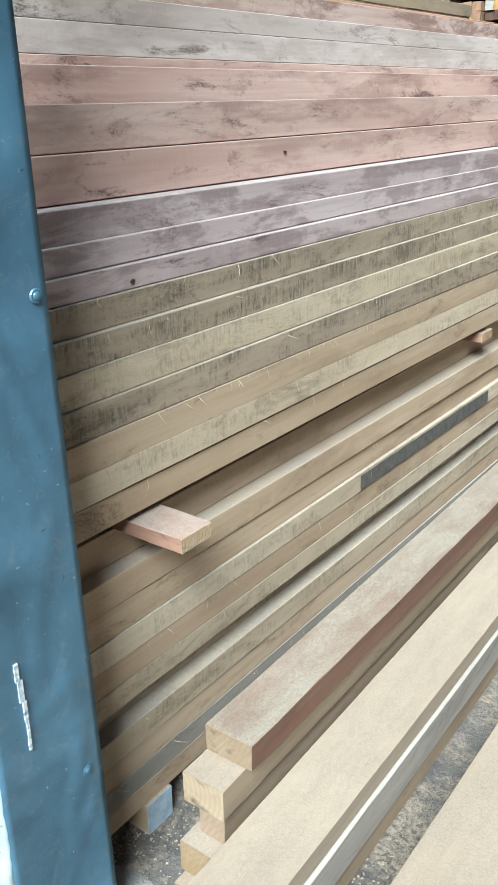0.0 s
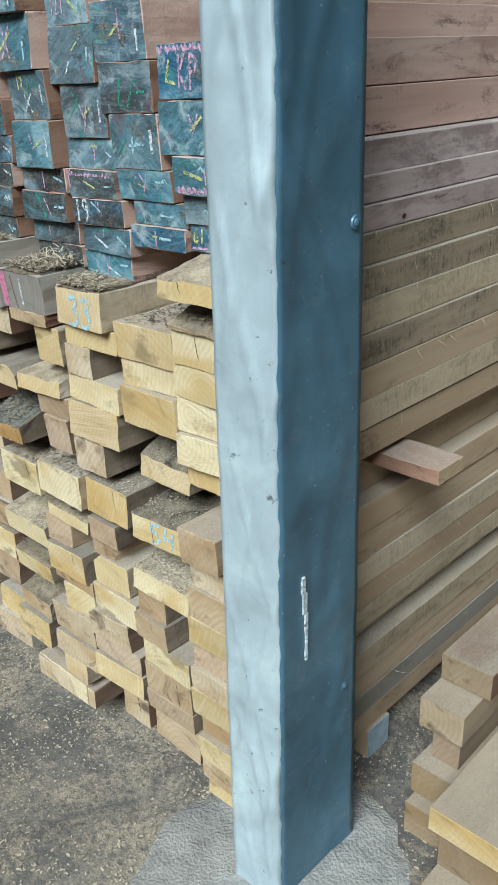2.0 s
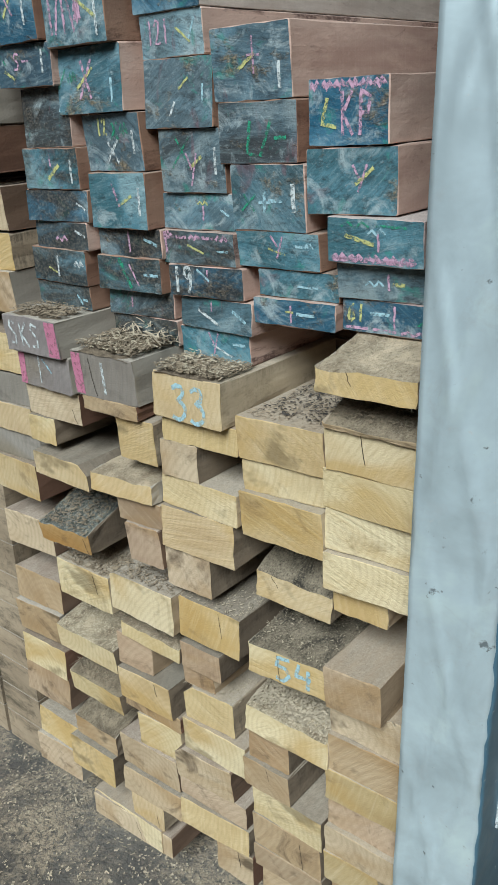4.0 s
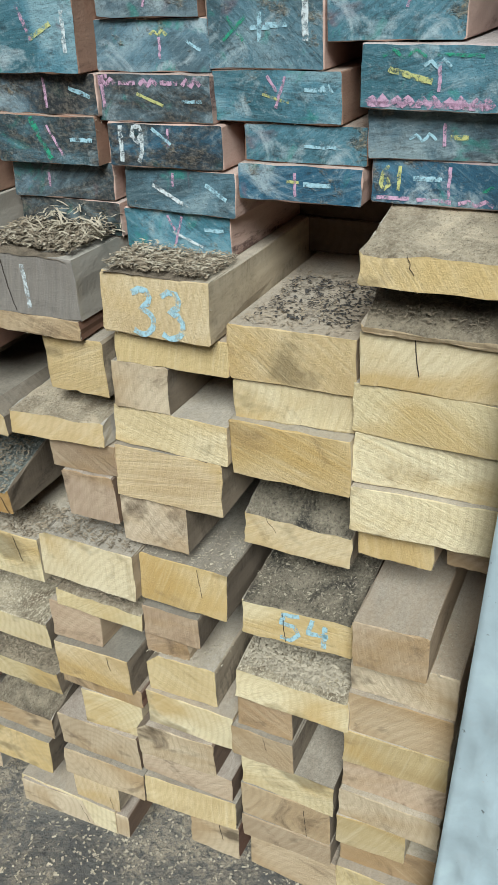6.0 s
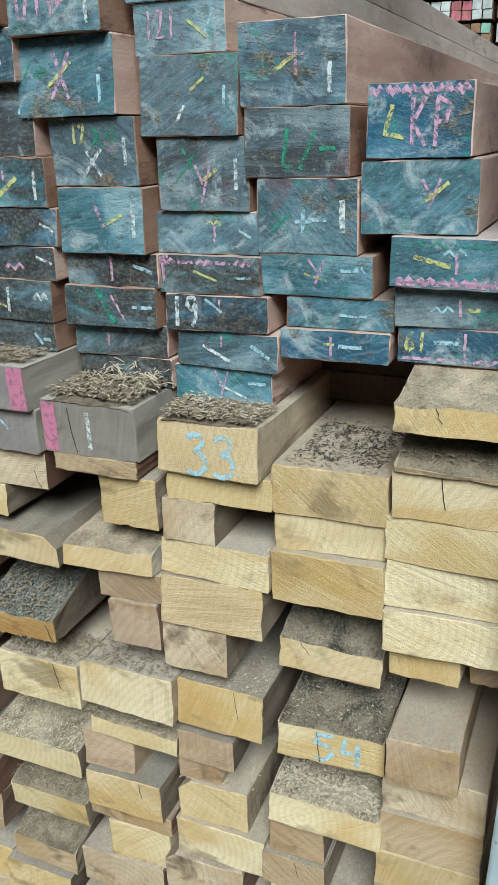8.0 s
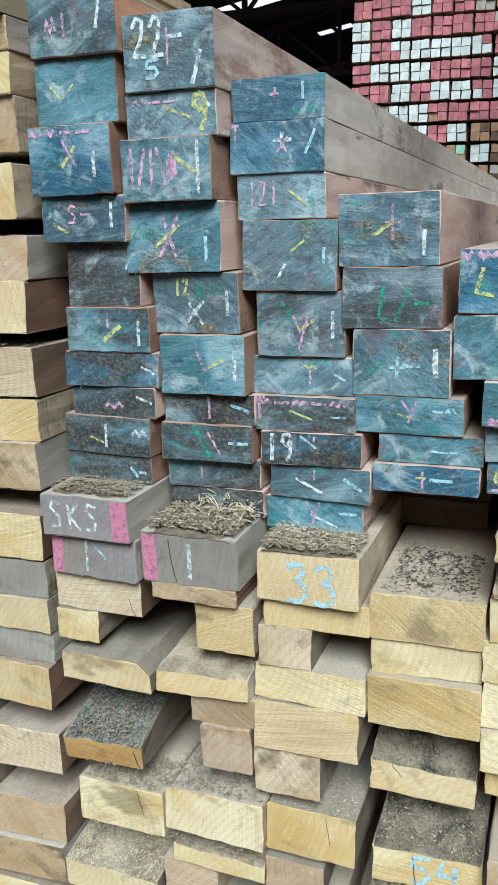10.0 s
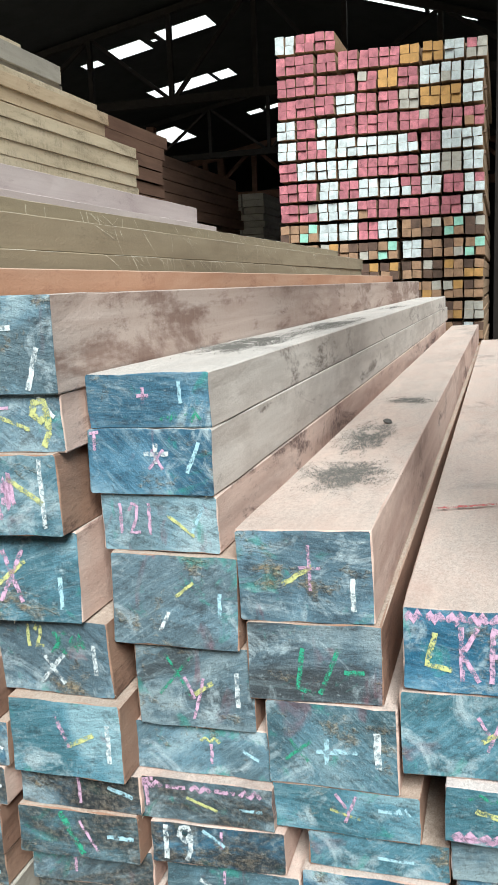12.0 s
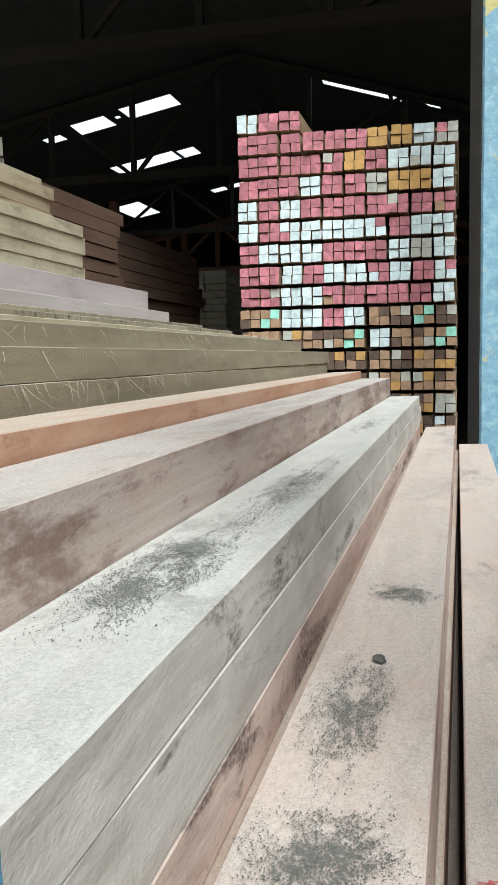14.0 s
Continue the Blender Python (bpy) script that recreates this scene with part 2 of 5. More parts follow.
PINK = wood_side("pink_hardwood", (0.43, 0.265, 0.21), (0.62, 0.45, 0.375), (0.71, 0.58, 0.505), (0.1, 0.055, 0.05), 1.0, (0.5, 0.44, 0.395), 0.8, soak=0.4)
ORANGE = wood_side("orange_hardwood", (0.4, 0.19, 0.1), (0.54, 0.31, 0.2), (0.6, 0.42, 0.31), (0.26, 0.1, 0.06), 0.7, (0.56, 0.5, 0.43), 0.8)
MAUVE = wood_side("mauve_hardwood", (0.36, 0.28, 0.27), (0.52, 0.43, 0.41), (0.62, 0.54, 0.52), (0.13, 0.085, 0.085), 0.95, (0.56, 0.52, 0.49), 0.8, soak=0.8)
SMOOTH_MAUVE = wood_side("smooth_mauve_hardwood", (0.4, 0.325, 0.32), (0.5, 0.425, 0.41), (0.58, 0.51, 0.49), (0.2, 0.14, 0.14), 0.4, (0.56, 0.52, 0.49), 0.8)
OLIVE = wood_side("weathered_olive_wood", (0.27, 0.215, 0.15), (0.4, 0.325, 0.23), (0.52, 0.44, 0.325), (0.07, 0.06, 0.042), 0.85, (0.5, 0.46, 0.39), 0.8, 0.9)
PALE = wood_side("pale_yellow_wood", (0.42, 0.34, 0.225), (0.57, 0.475, 0.33), (0.67, 0.59, 0.45), (0.15, 0.12, 0.075), 0.75, (0.45, 0.41, 0.345), 0.85, 0.5, 0.4)
TAN = wood_side("tan_wood", (0.33, 0.235, 0.145), (0.49, 0.375, 0.25), (0.6, 0.49, 0.345), (0.14, 0.1, 0.06), 0.8, (0.42, 0.38, 0.315), 0.85, 0.0, 0.4)
WEATHERED_TAN = wood_side("weathered_tan_wood", (0.24, 0.175, 0.11), (0.35, 0.27, 0.18), (0.45, 0.36, 0.25), (0.1, 0.07, 0.045), 0.8, (0.36, 0.315, 0.25), 0.85, 0.0, 0.3)
# brown of old boards, with the shade of the stack's gaps put in
SHADEWOOD = wood_side("old_shaded_brown_wood", (0.1, 0.065, 0.04), (0.17, 0.11, 0.075), (0.25, 0.17, 0.12), (0.04, 0.03, 0.02), 0.6)
GREYWOOD = wood_side("weathered_grey_wood", (0.27, 0.25, 0.21), (0.38, 0.35, 0.3), (0.5, 0.46, 0.4), (0.1, 0.09, 0.075), 0.7, (0.5, 0.47, 0.41), 0.85)
CLEAN = wood_side("clean_pale_wood", (0.33, 0.26, 0.18), (0.42, 0.345, 0.25), (0.5, 0.43, 0.32), (0.26, 0.2, 0.12), 0.6, (0.32, 0.275, 0.21), 0.7)
END_YELLOW = end_grain("yellow_end_grain", (0.41, 0.3, 0.135), (0.66, 0.55, 0.315), (0.82, 0.745, 0.53), (0.2, 0.13, 0.06), 26, 0.5)
END_BROWN = end_grain("brown_end_grain", (0.29, 0.205, 0.12), (0.53, 0.42, 0.28), (0.7, 0.6, 0.43), (0.1, 0.065, 0.038), 22, 0.75)
END_DULL = end_grain("dull_end_grain", (0.2, 0.145, 0.085), (0.35, 0.27, 0.17), (0.47, 0.38, 0.26), (0.08, 0.055, 0.03), 22, 0.8)
END_GREY = end_grain("grey_end_grain", (0.18, 0.17, 0.16), (0.29, 0.28, 0.26), (0.4, 0.38, 0.35), (0.08, 0.07, 0.065), 22)
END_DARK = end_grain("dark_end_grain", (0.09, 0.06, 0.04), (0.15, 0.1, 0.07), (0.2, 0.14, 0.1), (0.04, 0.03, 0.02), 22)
WHITISH = wood_side("greyed_pale_hardwood", (0.45, 0.385, 0.335), (0.62, 0.555, 0.5), (0.72, 0.675, 0.62), (0.14, 0.1, 0.08), 0.85, (0.5, 0.475, 0.45), 0.8, soak=0.35)
SMOOTH_OLIVE = wood_side("smooth_olive_wood", (0.23, 0.18, 0.12), (0.33, 0.27, 0.18), (0.43, 0.365, 0.255), (0.12, 0.09, 0.06), 0.6, (0.5, 0.46, 0.39), 0.8)
STAINED = wood_side("brown_stained_hardwood", (0.32, 0.2, 0.155), (0.54, 0.42, 0.36), (0.7, 0.61, 0.55), (0.15, 0.085, 0.065), 1.0, (0.5, 0.46, 0.43), 0.8, soak=0.9)
BROWN = wood_side("dark_brown_wood", (0.1, 0.05, 0.032), (0.17, 0.09, 0.058), (0.25, 0.145, 0.095), (0.05, 0.028, 0.018), 0.6, (0.34, 0.3, 0.235), 1.0)
REDDISH = wood_side("reddish_brown_hardwood", (0.2, 0.105, 0.07), (0.32, 0.19, 0.13), (0.42, 0.28, 0.2), (0.07, 0.035, 0.025), 0.85, (0.46, 0.4, 0.34), 0.8)
END_AMBER = end_grain("amber_end_grain", (0.3, 0.17, 0.05), (0.48, 0.31, 0.11), (0.6, 0.43, 0.2), (0.12, 0.07, 0.03), 22, 0.6)
WEATHERED = wood_side("weathered_brown_wood", (0.13, 0.1, 0.07), (0.22, 0.175, 0.125), (0.33, 0.275, 0.205), (0.05, 0.04, 0.03), 0.85, (0.42, 0.38, 0.31), 0.9, 0.6, 0.6)
END_BLUE = painted_end("blue_painted_end")
END_SOOT = painted_end("sooty_blue_painted_end", 0.85)


def wane_face(name, dark, mid, fleck, amount):
    """The rough outer face of a board: bark-dark or dusty, with paler flecks."""
    k = Net(name)
    big = k.noise(k.shifted((16, 12, 16)), 1.0, 6, 0.7, 0.6)
    col = k.ramp(big, [(0.36, dark), (0.5, mid), (0.64, tuple(min(1, c * 1.5) for c in mid))])
    spots = k.noise(k.shifted((240, 170, 240)), 1.0, 5, 0.75, 0.4)
    col = k.mix(k.grey(spots, 0.52, 0.6, 0.0, amount), col, fleck)
    col = k.mix(k.grey(spots, 0.45, 0.36, 0.0, 0.7), col, tuple(c * 0.5 for c in dark))
    k.bump(k.math("ADD", big, spots), 0.005, 0.9)
    return k.done(col, 0.92)


MOSSY = wane_face("mossy_grey_wane", (0.06, 0.07, 0.065), (0.14, 0.155, 0.14), (0.5, 0.5, 0.44), 0.7)
BLACKENED = wane_face("blackened_wane", (0.04, 0.037, 0.03), (0.2, 0.175, 0.13), (0.42, 0.37, 0.27), 0.5)
DUSTED = wane_face("dusted_wane", (0.26, 0.21, 0.14), (0.42, 0.355, 0.255), (0.6, 0.53, 0.41), 0.5)
DULL = wane_face("dull_brown_wane", (0.13, 0.105, 0.075), (0.22, 0.185, 0.13), (0.42, 0.37, 0.28), 0.45)
CHIPPED = wane_face("chip_strewn_wane", (0.18, 0.14, 0.09), (0.36, 0.31, 0.22), (0.7, 0.63, 0.48), 0.9)


def chalk(name, colour, cover=0.5):
    """Chalk or thin paint that has caught only on the high grain of the wood."""
    k = Net(name)
    a = k.noise(k.shifted((1, 0.3, 1)), 480, 4, 0.75)
    b = k.noise(k.shifted((1, 0.3, 1)), 110, 3, 0.6)
    col = k.mix(k.grey(a, 0.42, 0.62, 0.0, 0.5), colour, tuple(c * 0.6 for c in colour))
    k.l.new(k.grey(k.math("ADD", a, k.math("MULTIPLY", b, 1.3)), 1.19 - cover * 0.5, 1.5 - cover * 0.5, 0.0, 0.95), k.b.inputs["Alpha"])
    return k.done(col, 0.95)


WHITE_CHALK = chalk("white_chalk", (0.72, 0.8, 0.82))
SKY_CHALK = chalk("light_blue_chalk", (0.42, 0.66, 0.76), 0.6)
PINK_CHALK = chalk("pink_chalk", (0.66, 0.42, 0.58))
YELLOW_CHALK = chalk("yellow_chalk", (0.62, 0.64, 0.26))
GREEN_CHALK = chalk("green_chalk", (0.05, 0.36, 0.22), 0.35)
PINK_PAINT = chalk("pink_paint", (0.58, 0.22, 0.34), 0.8)
RED_CRAYON = chalk("red_crayon", (0.5, 0.08, 0.08))
CHIPS = plain("wood_shavings", (0.34, 0.28, 0.2), 0.9, 0, 0.5, 60)
DUST = plain("sawdust", (0.24, 0.195, 0.14), 0.95, 0, 0.5, 70, 0.004)


# ---- building blocks ----
def mesh_object(name, bm, mats, parent=None, smooth=False):
    me = bpy.data.meshes.new(name)
    if smooth:
        for f in bm.faces:
            f.smooth = True
    bm.to_mesh(me)
    bm.free()
    for m in (mats if isinstance(mats, (list, tuple)) else [mats]):
        me.materials.append(m)
    ob = new(name, me)
    ob.parent = parent
    return ob


def part(name, bm, mat, parent, label=""):
    ob = mesh_object(name, bm, mat, parent)
    return tagged(ob, label) if label else ob


def box(bm, x0, x1, y0, y1, z0, z1, bevel=0.0, mat=0):
    """A box, its edges bevelled."""
    r = bmesh.ops.create_cube(bm, size=1.0, matrix=Matrix.LocRotScale(((x0 + x1) / 2, (y0 + y1) / 2, (z0 + z1) / 2), None, (x1 - x0, y1 - y0, z1 - z0)))
    fs = {f for v in r["verts"] for f in v.link_faces}
    for f in fs:
        f.material_index = mat
    if bevel:
        bmesh.ops.bevel(bm, geom=list({e for f in fs for e in f.edges}), offset=bevel, segments=1, affect="EDGES")
    return bm


def beam_mesh(w, h, length, rng, rough=0.0014, step=0.1, wane=0.0, bow=0.0, cut=(0.0, 0.0), rim=1, splits=1, nose=None):
    """A sawn board along y: rounded arrises, wavy edges, an uneven saw cut at the ends. Slot 0: sides, slot 1: ends.
    nose: (drop, length): the top slopes down towards the near end, as where the log's outside was met; slot 2."""
    bm = bmesh.new()
    c = min(0.0016, h * 0.08)
    wl, wr = (c + wane, c) if wane >= 0 else (c, c - wane)
    corners = [(-w / 2 + c, 0), (w / 2 - c, 0), (w / 2, c), (w / 2, h - wr), (w / 2 - max(c, wr * 1.2), h), (-w / 2 + max(c, wl * 1.2), h), (-w / 2, h - wl), (-w / 2, c)]
    prof, top_edge = [], []
    for i, (p, q) in enumerate(zip(corners, corners[1:] + corners[:1])):
        n = splits if i in (0, 4) else max(1, splits // 2) if i in (2, 6) else 1
        for m in range(n):
            prof.append((p[0] + (q[0] - p[0]) * m / n, p[1] + (q[1] - p[1]) * m / n))
            top_edge.append(i == 4)
    n = max(3, int(length / step))
    ys = [0.0, 0.0015] + [length * (i + 1) / (n + 1) for i in range(n)] + [length - 0.003, length]
    if nose:
        ys = sorted(set(ys + [nose[1] * f for f in (0.2, 0.4, 0.6, 0.8, 1.0)]))
    rings = []
    for j, y in enumerate(ys):
        u = y / length
        sag = bow * math.sin(math.pi * u)
        ring = []
        for px, pz in prof:
            tuck = 0.0008 if j in (0, len(ys) - 1) else 0.0
            amount = rough if j < 3 else rough * (0.45 if splits == 1 else 0.12)
            jx, jz = rng.uniform(-amount, amount), rng.uniform(-amount, amount)
            if nose and y < nose[1]:
                jz -= nose[0] * (1 - y / nose[1]) * max(0, pz / h) + (rng.uniform(0, 0.004) if pz > h / 2 else 0)
            sx = px - math.copysign(tuck, px)
            sz = pz + (tuck if pz < h / 2 else -tuck)
            yy = y + (cut[0] * sx + cut[1] * (sz - h / 2) if j < 2 else 0)
            ring.append(bm.verts.new((sx + jx, yy, sz + jz + sag)))
        rings.append(ring)
    total = len(prof)
    for a, b, y in zip(rings, rings[1:], ys):
        for i in range(total):
            f = bm.faces.new((a[i], a[(i + 1) % total], b[(i + 1) % total], b[i]))
            f.material_index = 2 if nose and top_edge[i] and y < nose[1] - 0.001 else rim if a is rings[0] or b is rings[-1] else 0
    for ring, flip in ((rings[0], True), (rings[-1], False)):
        f = bm.faces.new(list(reversed(ring)) if flip else ring)
        f.material_index = 1
    bmesh.ops.recalc_face_normals(bm, faces=bm.faces)
    return bm


LOOKS = {
    "B": ([REDDISH, PINK, REDDISH], END_BLUE, "pinkish hardwood beam with worn blue painted end", "timber beam"),
    "Y": ([PALE, TAN, WEATHERED, OLIVE, WEATHERED], END_YELLOW, "pale yellow sawn board with fresh cut end", "timber board"),
    "N": ([TAN, SHADEWOOD, WEATHERED, BROWN, WEATHERED], END_BROWN, "tan sawn board with brownish rough cut end", "timber board"),
    "G": ([GREYWOOD], END_GREY, "weathered grey board with dusty top", "timber board"),
    # set-back boards behind gaps: the gap's shade is put into their dark colour
    "D": ([SHADEWOOD], END_DARK, "board set back in the stack, gap shade put into its dark brown", "timber board"),
}
rng = random.Random(7)
stack = {}
size = {}


def timber(col, x0, x1, z0, z1, y, look_code, far=None, side=None, tilt=None, yaw=None, wane=0.0, nose=None, end=None):
    """One board of the big stack, in column col: from x0 to x1, z0 to z1, its near end at y."""
    sides, usual_end, label, cat = LOOKS[look_code]
    end = end or usual_end
    far = 4.33 + rng.uniform(-0.12, 0.12) if far is None else far
    side = rng.choice(sides) if side is None else side
    h = z1 - z0 + 0.002
    if look_code in "YN" and col in ("C1", "C2", "C3", "C4") and rng.random() < 0.14:
        wane = rng.choice((-1, 1)) * rng.uniform(0.006, 0.02) * min(1, h / 0.07)
    cut = (rng.uniform(-0.05, 0.05), rng.uniform(-0.08, 0.08))
    ob = mesh_object("timber_beam" if look_code == "B" else "timber_board", beam_mesh(x1 - x0, h, far - y, rng, 0.0011 if look_code == "B" else 0.0018, 0.06 if col == "C5" else 0.1, wane, 0.0, cut, 0 if side in (REDDISH, PINK, MAUVE) else 1, 1 if col == "T" else 7, nose and nose[:2]), [side, end] + ([nose[2]] if nose else []))
    ob.matrix_world = pose((x0 + x1) / 2, y + (rng.uniform(-0.01, 0.01) if yaw is None else 0), z0, 0, -1.2 + rng.uniform(-0.7, 0.7) if tilt is None else tilt, rng.uniform(-0.2, 0.2) if yaw is None else yaw)
    tagged(ob, label, cat, "boards of the big timber stack")
    stack.setdefault(col, []).append(ob)
    size[ob] = (x1 - x0, h - (nose[0] if nose else 0), *cut)
    return ob


# ---- the big timber stack, column by column, from the top down ----
# column C5
timber("C5", 0.040, 0.184, 1.775, 1.868, 0.000, "B", side=PINK, yaw=0.15)
timber("C5", 0.038, 0.200, 1.674, 1.770, 0.000, "B", side=PINK)
timber("C5", 0.087, 0.255, 1.603, 1.671, -0.010, "B", side=MAUVE)
timber("C5", 0.093, 0.276, 1.545, 1.600, 0.000, "B", side=MAUVE)
timber("C5", 0.099, 0.290, 1.491, 1.542, 0.000, "B", side=MAUVE)
timber("C5", 0.126, 0.300, 1.423, 1.488, -0.100, "Y", side=OLIVE, nose=(0.027, 0.13, DUSTED))
timber("C5", 0.126, 0.316, 1.355, 1.420, -0.085, "N", side=OLIVE, nose=(0.056, 0.14, DULL))
timber("C5", 0.124, 0.321, 1.280, 1.352, -0.090, "Y", side=PALE)
timber("C5", 0.117, 0.328, 1.206, 1.277, -0.080, "Y", side=OLIVE)
timber("C5", 0.120, 0.332, 1.129, 1.203, -0.080, "Y", side=TAN)
timber("C5", 0.125, 0.335, 1.058, 1.126, -0.080, "Y", side=PALE)
timber("C5", 0.133, 0.243, 1.003, 1.055, -0.080, "Y", side=TAN)
timber("C5", 0.252, 0.328, 0.982, 1.054, -0.020, "N", side=TAN)
timber("C5", 0.150, 0.261, 0.835, 0.921, -0.120, "N", side=TAN)
timber("C5", 0.140, 0.307, 0.755, 0.832, -0.100, "N", side=TAN)
timber("C5", 0.143, 0.308, 0.675, 0.752, -0.100, "N", side=TAN)
timber("C5", 0.139, 0.310, 0.603, 0.672, -0.100, "Y", side=PALE)
timber("C5", 0.137, 0.311, 0.533, 0.600, -0.100, "N", side=TAN)
timber("C5", 0.137, 0.311, 0.468, 0.530, -0.100, "N", side=PALE)
timber("C5", 0.135, 0.257, 0.388, 0.465, -0.100, "Y", side=PALE)
timber("C5", 0.137, 0.310, 0.313, 0.385, -0.090, "N", side=PALE)
timber("C5", 0.137, 0.309, 0.238, 0.310, -0.100, "Y", side=TAN)
timber("C5", 0.135, 0.308, 0.168, 0.235, -0.090, "N", side=GREYWOOD)
timber("C5", 0.137, 0.308, 0.100, 0.165, -0.080, "Y", side=TAN)
# column C4
timber("C4", -0.147, 0.009, 1.842, 1.950, 0.000, "B", side=PINK, yaw=0.0)
timber("C4", -0.139, 0.017, 1.746, 1.839, 0.000, "B")
timber("C4", -0.120, 0.035, 1.639, 1.743, 0.000, "B")
timber("C4", -0.117, 0.059, 1.576, 1.636, 0.000, "B")
timber("C4", -0.076, 0.092, 1.528, 1.573, 0.010, "B")
timber("C4", -0.082, 0.089, 1.480, 1.525, 0.010, "B")
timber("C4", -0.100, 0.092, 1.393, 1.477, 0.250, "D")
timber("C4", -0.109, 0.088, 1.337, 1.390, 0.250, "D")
timber("C4", -0.062, 0.118, 1.253, 1.334, -0.090, "Y")
timber("C4", -0.059, 0.117, 1.191, 1.250, -0.080, "Y")
timber("C4", -0.062, 0.121, 1.100, 1.188, -0.080, "Y")
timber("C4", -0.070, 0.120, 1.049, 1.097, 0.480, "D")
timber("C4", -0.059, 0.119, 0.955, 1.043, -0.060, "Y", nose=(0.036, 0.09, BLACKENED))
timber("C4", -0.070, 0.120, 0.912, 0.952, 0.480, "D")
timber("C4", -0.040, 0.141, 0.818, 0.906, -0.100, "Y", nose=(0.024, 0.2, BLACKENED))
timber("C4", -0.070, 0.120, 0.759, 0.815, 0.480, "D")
timber("C4", -0.055, 0.145, 0.671, 0.753, -0.100, "Y", nose=(0.026, 0.14, CHIPPED))
timber("C4", -0.056, 0.044, 0.592, 0.668, -0.100, "N")
timber("C4", -0.067, 0.051, 0.517, 0.589, -0.100, "N")
timber("C4", -0.051, 0.127, 0.444, 0.514, -0.100, "Y")
timber("C4", -0.052, 0.122, 0.357, 0.441, -0.100, "N")
timber("C4", -0.052, 0.125, 0.297, 0.354, -0.100, "N")
timber("C4", -0.039, 0.139, 0.206, 0.294, -0.100, "N")
timber("C4", -0.070, 0.120, 0.103, 0.203, 0.480, "D")
# column C3
timber("C3", -0.329, -0.176, 2.064, 2.126, 0.008, "B", side=WHITISH, tilt=-1.0, yaw=0.0)
timber("C3", -0.333, -0.174, 1.985, 2.061, 0.006, "B", side=WHITISH, tilt=-1.0, yaw=0.0)
timber("C3", -0.322, -0.172, 1.914, 1.982, 0.010, "B", side=PINK, tilt=-1.0, yaw=0.0)
timber("C3", -0.309, -0.149, 1.802, 1.911, 0.000, "B")
timber("C3", -0.285, -0.135, 1.694, 1.799, 0.000, "B")
timber("C3", -0.295, -0.115, 1.630, 1.691, 0.000, "B")
timber("C3", -0.292, -0.114, 1.569, 1.627, 0.000, "B", end=END_SOOT)
timber("C3", -0.276, -0.103, 1.510, 1.566, 0.000, "B", end=END_SOOT)
timber("C3", -0.263, -0.086, 1.450, 1.507, 0.000, "B")
timber("C3", -0.271, -0.097, 1.390, 1.447, 0.000, "B")
timber("C3", -0.250, -0.076, 1.304, 1.387, -0.110, "Y", side=PALE)
timber("C3", -0.242, -0.063, 1.252, 1.301, -0.090, "Y")
timber("C3", -0.251, -0.159, 1.176, 1.249, -0.090, "N")
timber("C3", -0.260, -0.065, 1.113, 1.173, -0.090, "Y")
timber("C3", -0.256, -0.074, 1.022, 1.110, -0.100, "Y")
timber("C3", -0.258, -0.137, 0.930, 1.018, -0.090, "N")
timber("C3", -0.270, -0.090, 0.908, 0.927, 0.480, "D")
timber("C3", -0.236, -0.073, 0.814, 0.902, -0.100, "Y")
timber("C3", -0.237, -0.129, 0.733, 0.795, -0.090, "N")
timber("C3", -0.241, -0.157, 0.683, 0.730, -0.090, "N")
timber("C3", -0.239, -0.103, 0.599, 0.680, -0.100, "Y")
timber("C3", -0.242, -0.066, 0.517, 0.596, -0.100, "Y")
timber("C3", -0.265, -0.105, 0.430, 0.514, -0.100, "N")
timber("C3", -0.268, -0.073, 0.371, 0.427, -0.100, "N")
timber("C3", -0.258, -0.063, 0.302, 0.368, -0.100, "Y")
timber("C3", -0.172, -0.064, 0.196, 0.284, -0.100, "N")
timber("C3", -0.270, -0.090, 0.103, 0.193, 0.480, "D")
# column C2
timber("C2", -0.489, -0.335, 2.110, 2.219, -0.050, "B", side=STAINED)
timber("C2", -0.492, -0.336, 2.041, 2.107, -0.030, "B")
timber("C2", -0.499, -0.343, 1.943, 2.038, -0.040, "B")
timber("C2", -0.505, -0.336, 1.830, 1.940, -0.030, "B")
timber("C2", -0.467, -0.309, 1.728, 1.827, -0.020, "B")
timber("C2", -0.451, -0.294, 1.627, 1.725, -0.020, "B")
timber("C2", -0.451, -0.284, 1.573, 1.624, -0.020, "B", end=END_SOOT)
timber("C2", -0.456, -0.288, 1.507, 1.570, -0.020, "B", end=END_SOOT)
timber("C2", -0.453, -0.281, 1.454, 1.504, 0.000, "B", end=END_SOOT)
timber("C2", -0.452, -0.275, 1.403, 1.451, 0.000, "B", end=END_SOOT)
timber("C2", -0.455, -0.279, 1.312, 1.400, -0.120, "G")
timber("C2", -0.440, -0.282, 1.281, 1.309, -0.110, "N", side=BROWN)
timber("C2", -0.365, -0.257, 1.188, 1.276, -0.100, "Y")
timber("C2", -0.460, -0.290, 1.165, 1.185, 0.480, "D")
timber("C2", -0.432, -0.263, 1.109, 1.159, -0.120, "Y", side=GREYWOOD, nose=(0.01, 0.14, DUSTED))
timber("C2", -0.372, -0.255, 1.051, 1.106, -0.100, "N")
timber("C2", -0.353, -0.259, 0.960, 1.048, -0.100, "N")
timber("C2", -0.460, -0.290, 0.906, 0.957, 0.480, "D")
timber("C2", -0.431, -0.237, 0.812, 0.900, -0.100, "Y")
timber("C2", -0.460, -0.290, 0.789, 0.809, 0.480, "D")
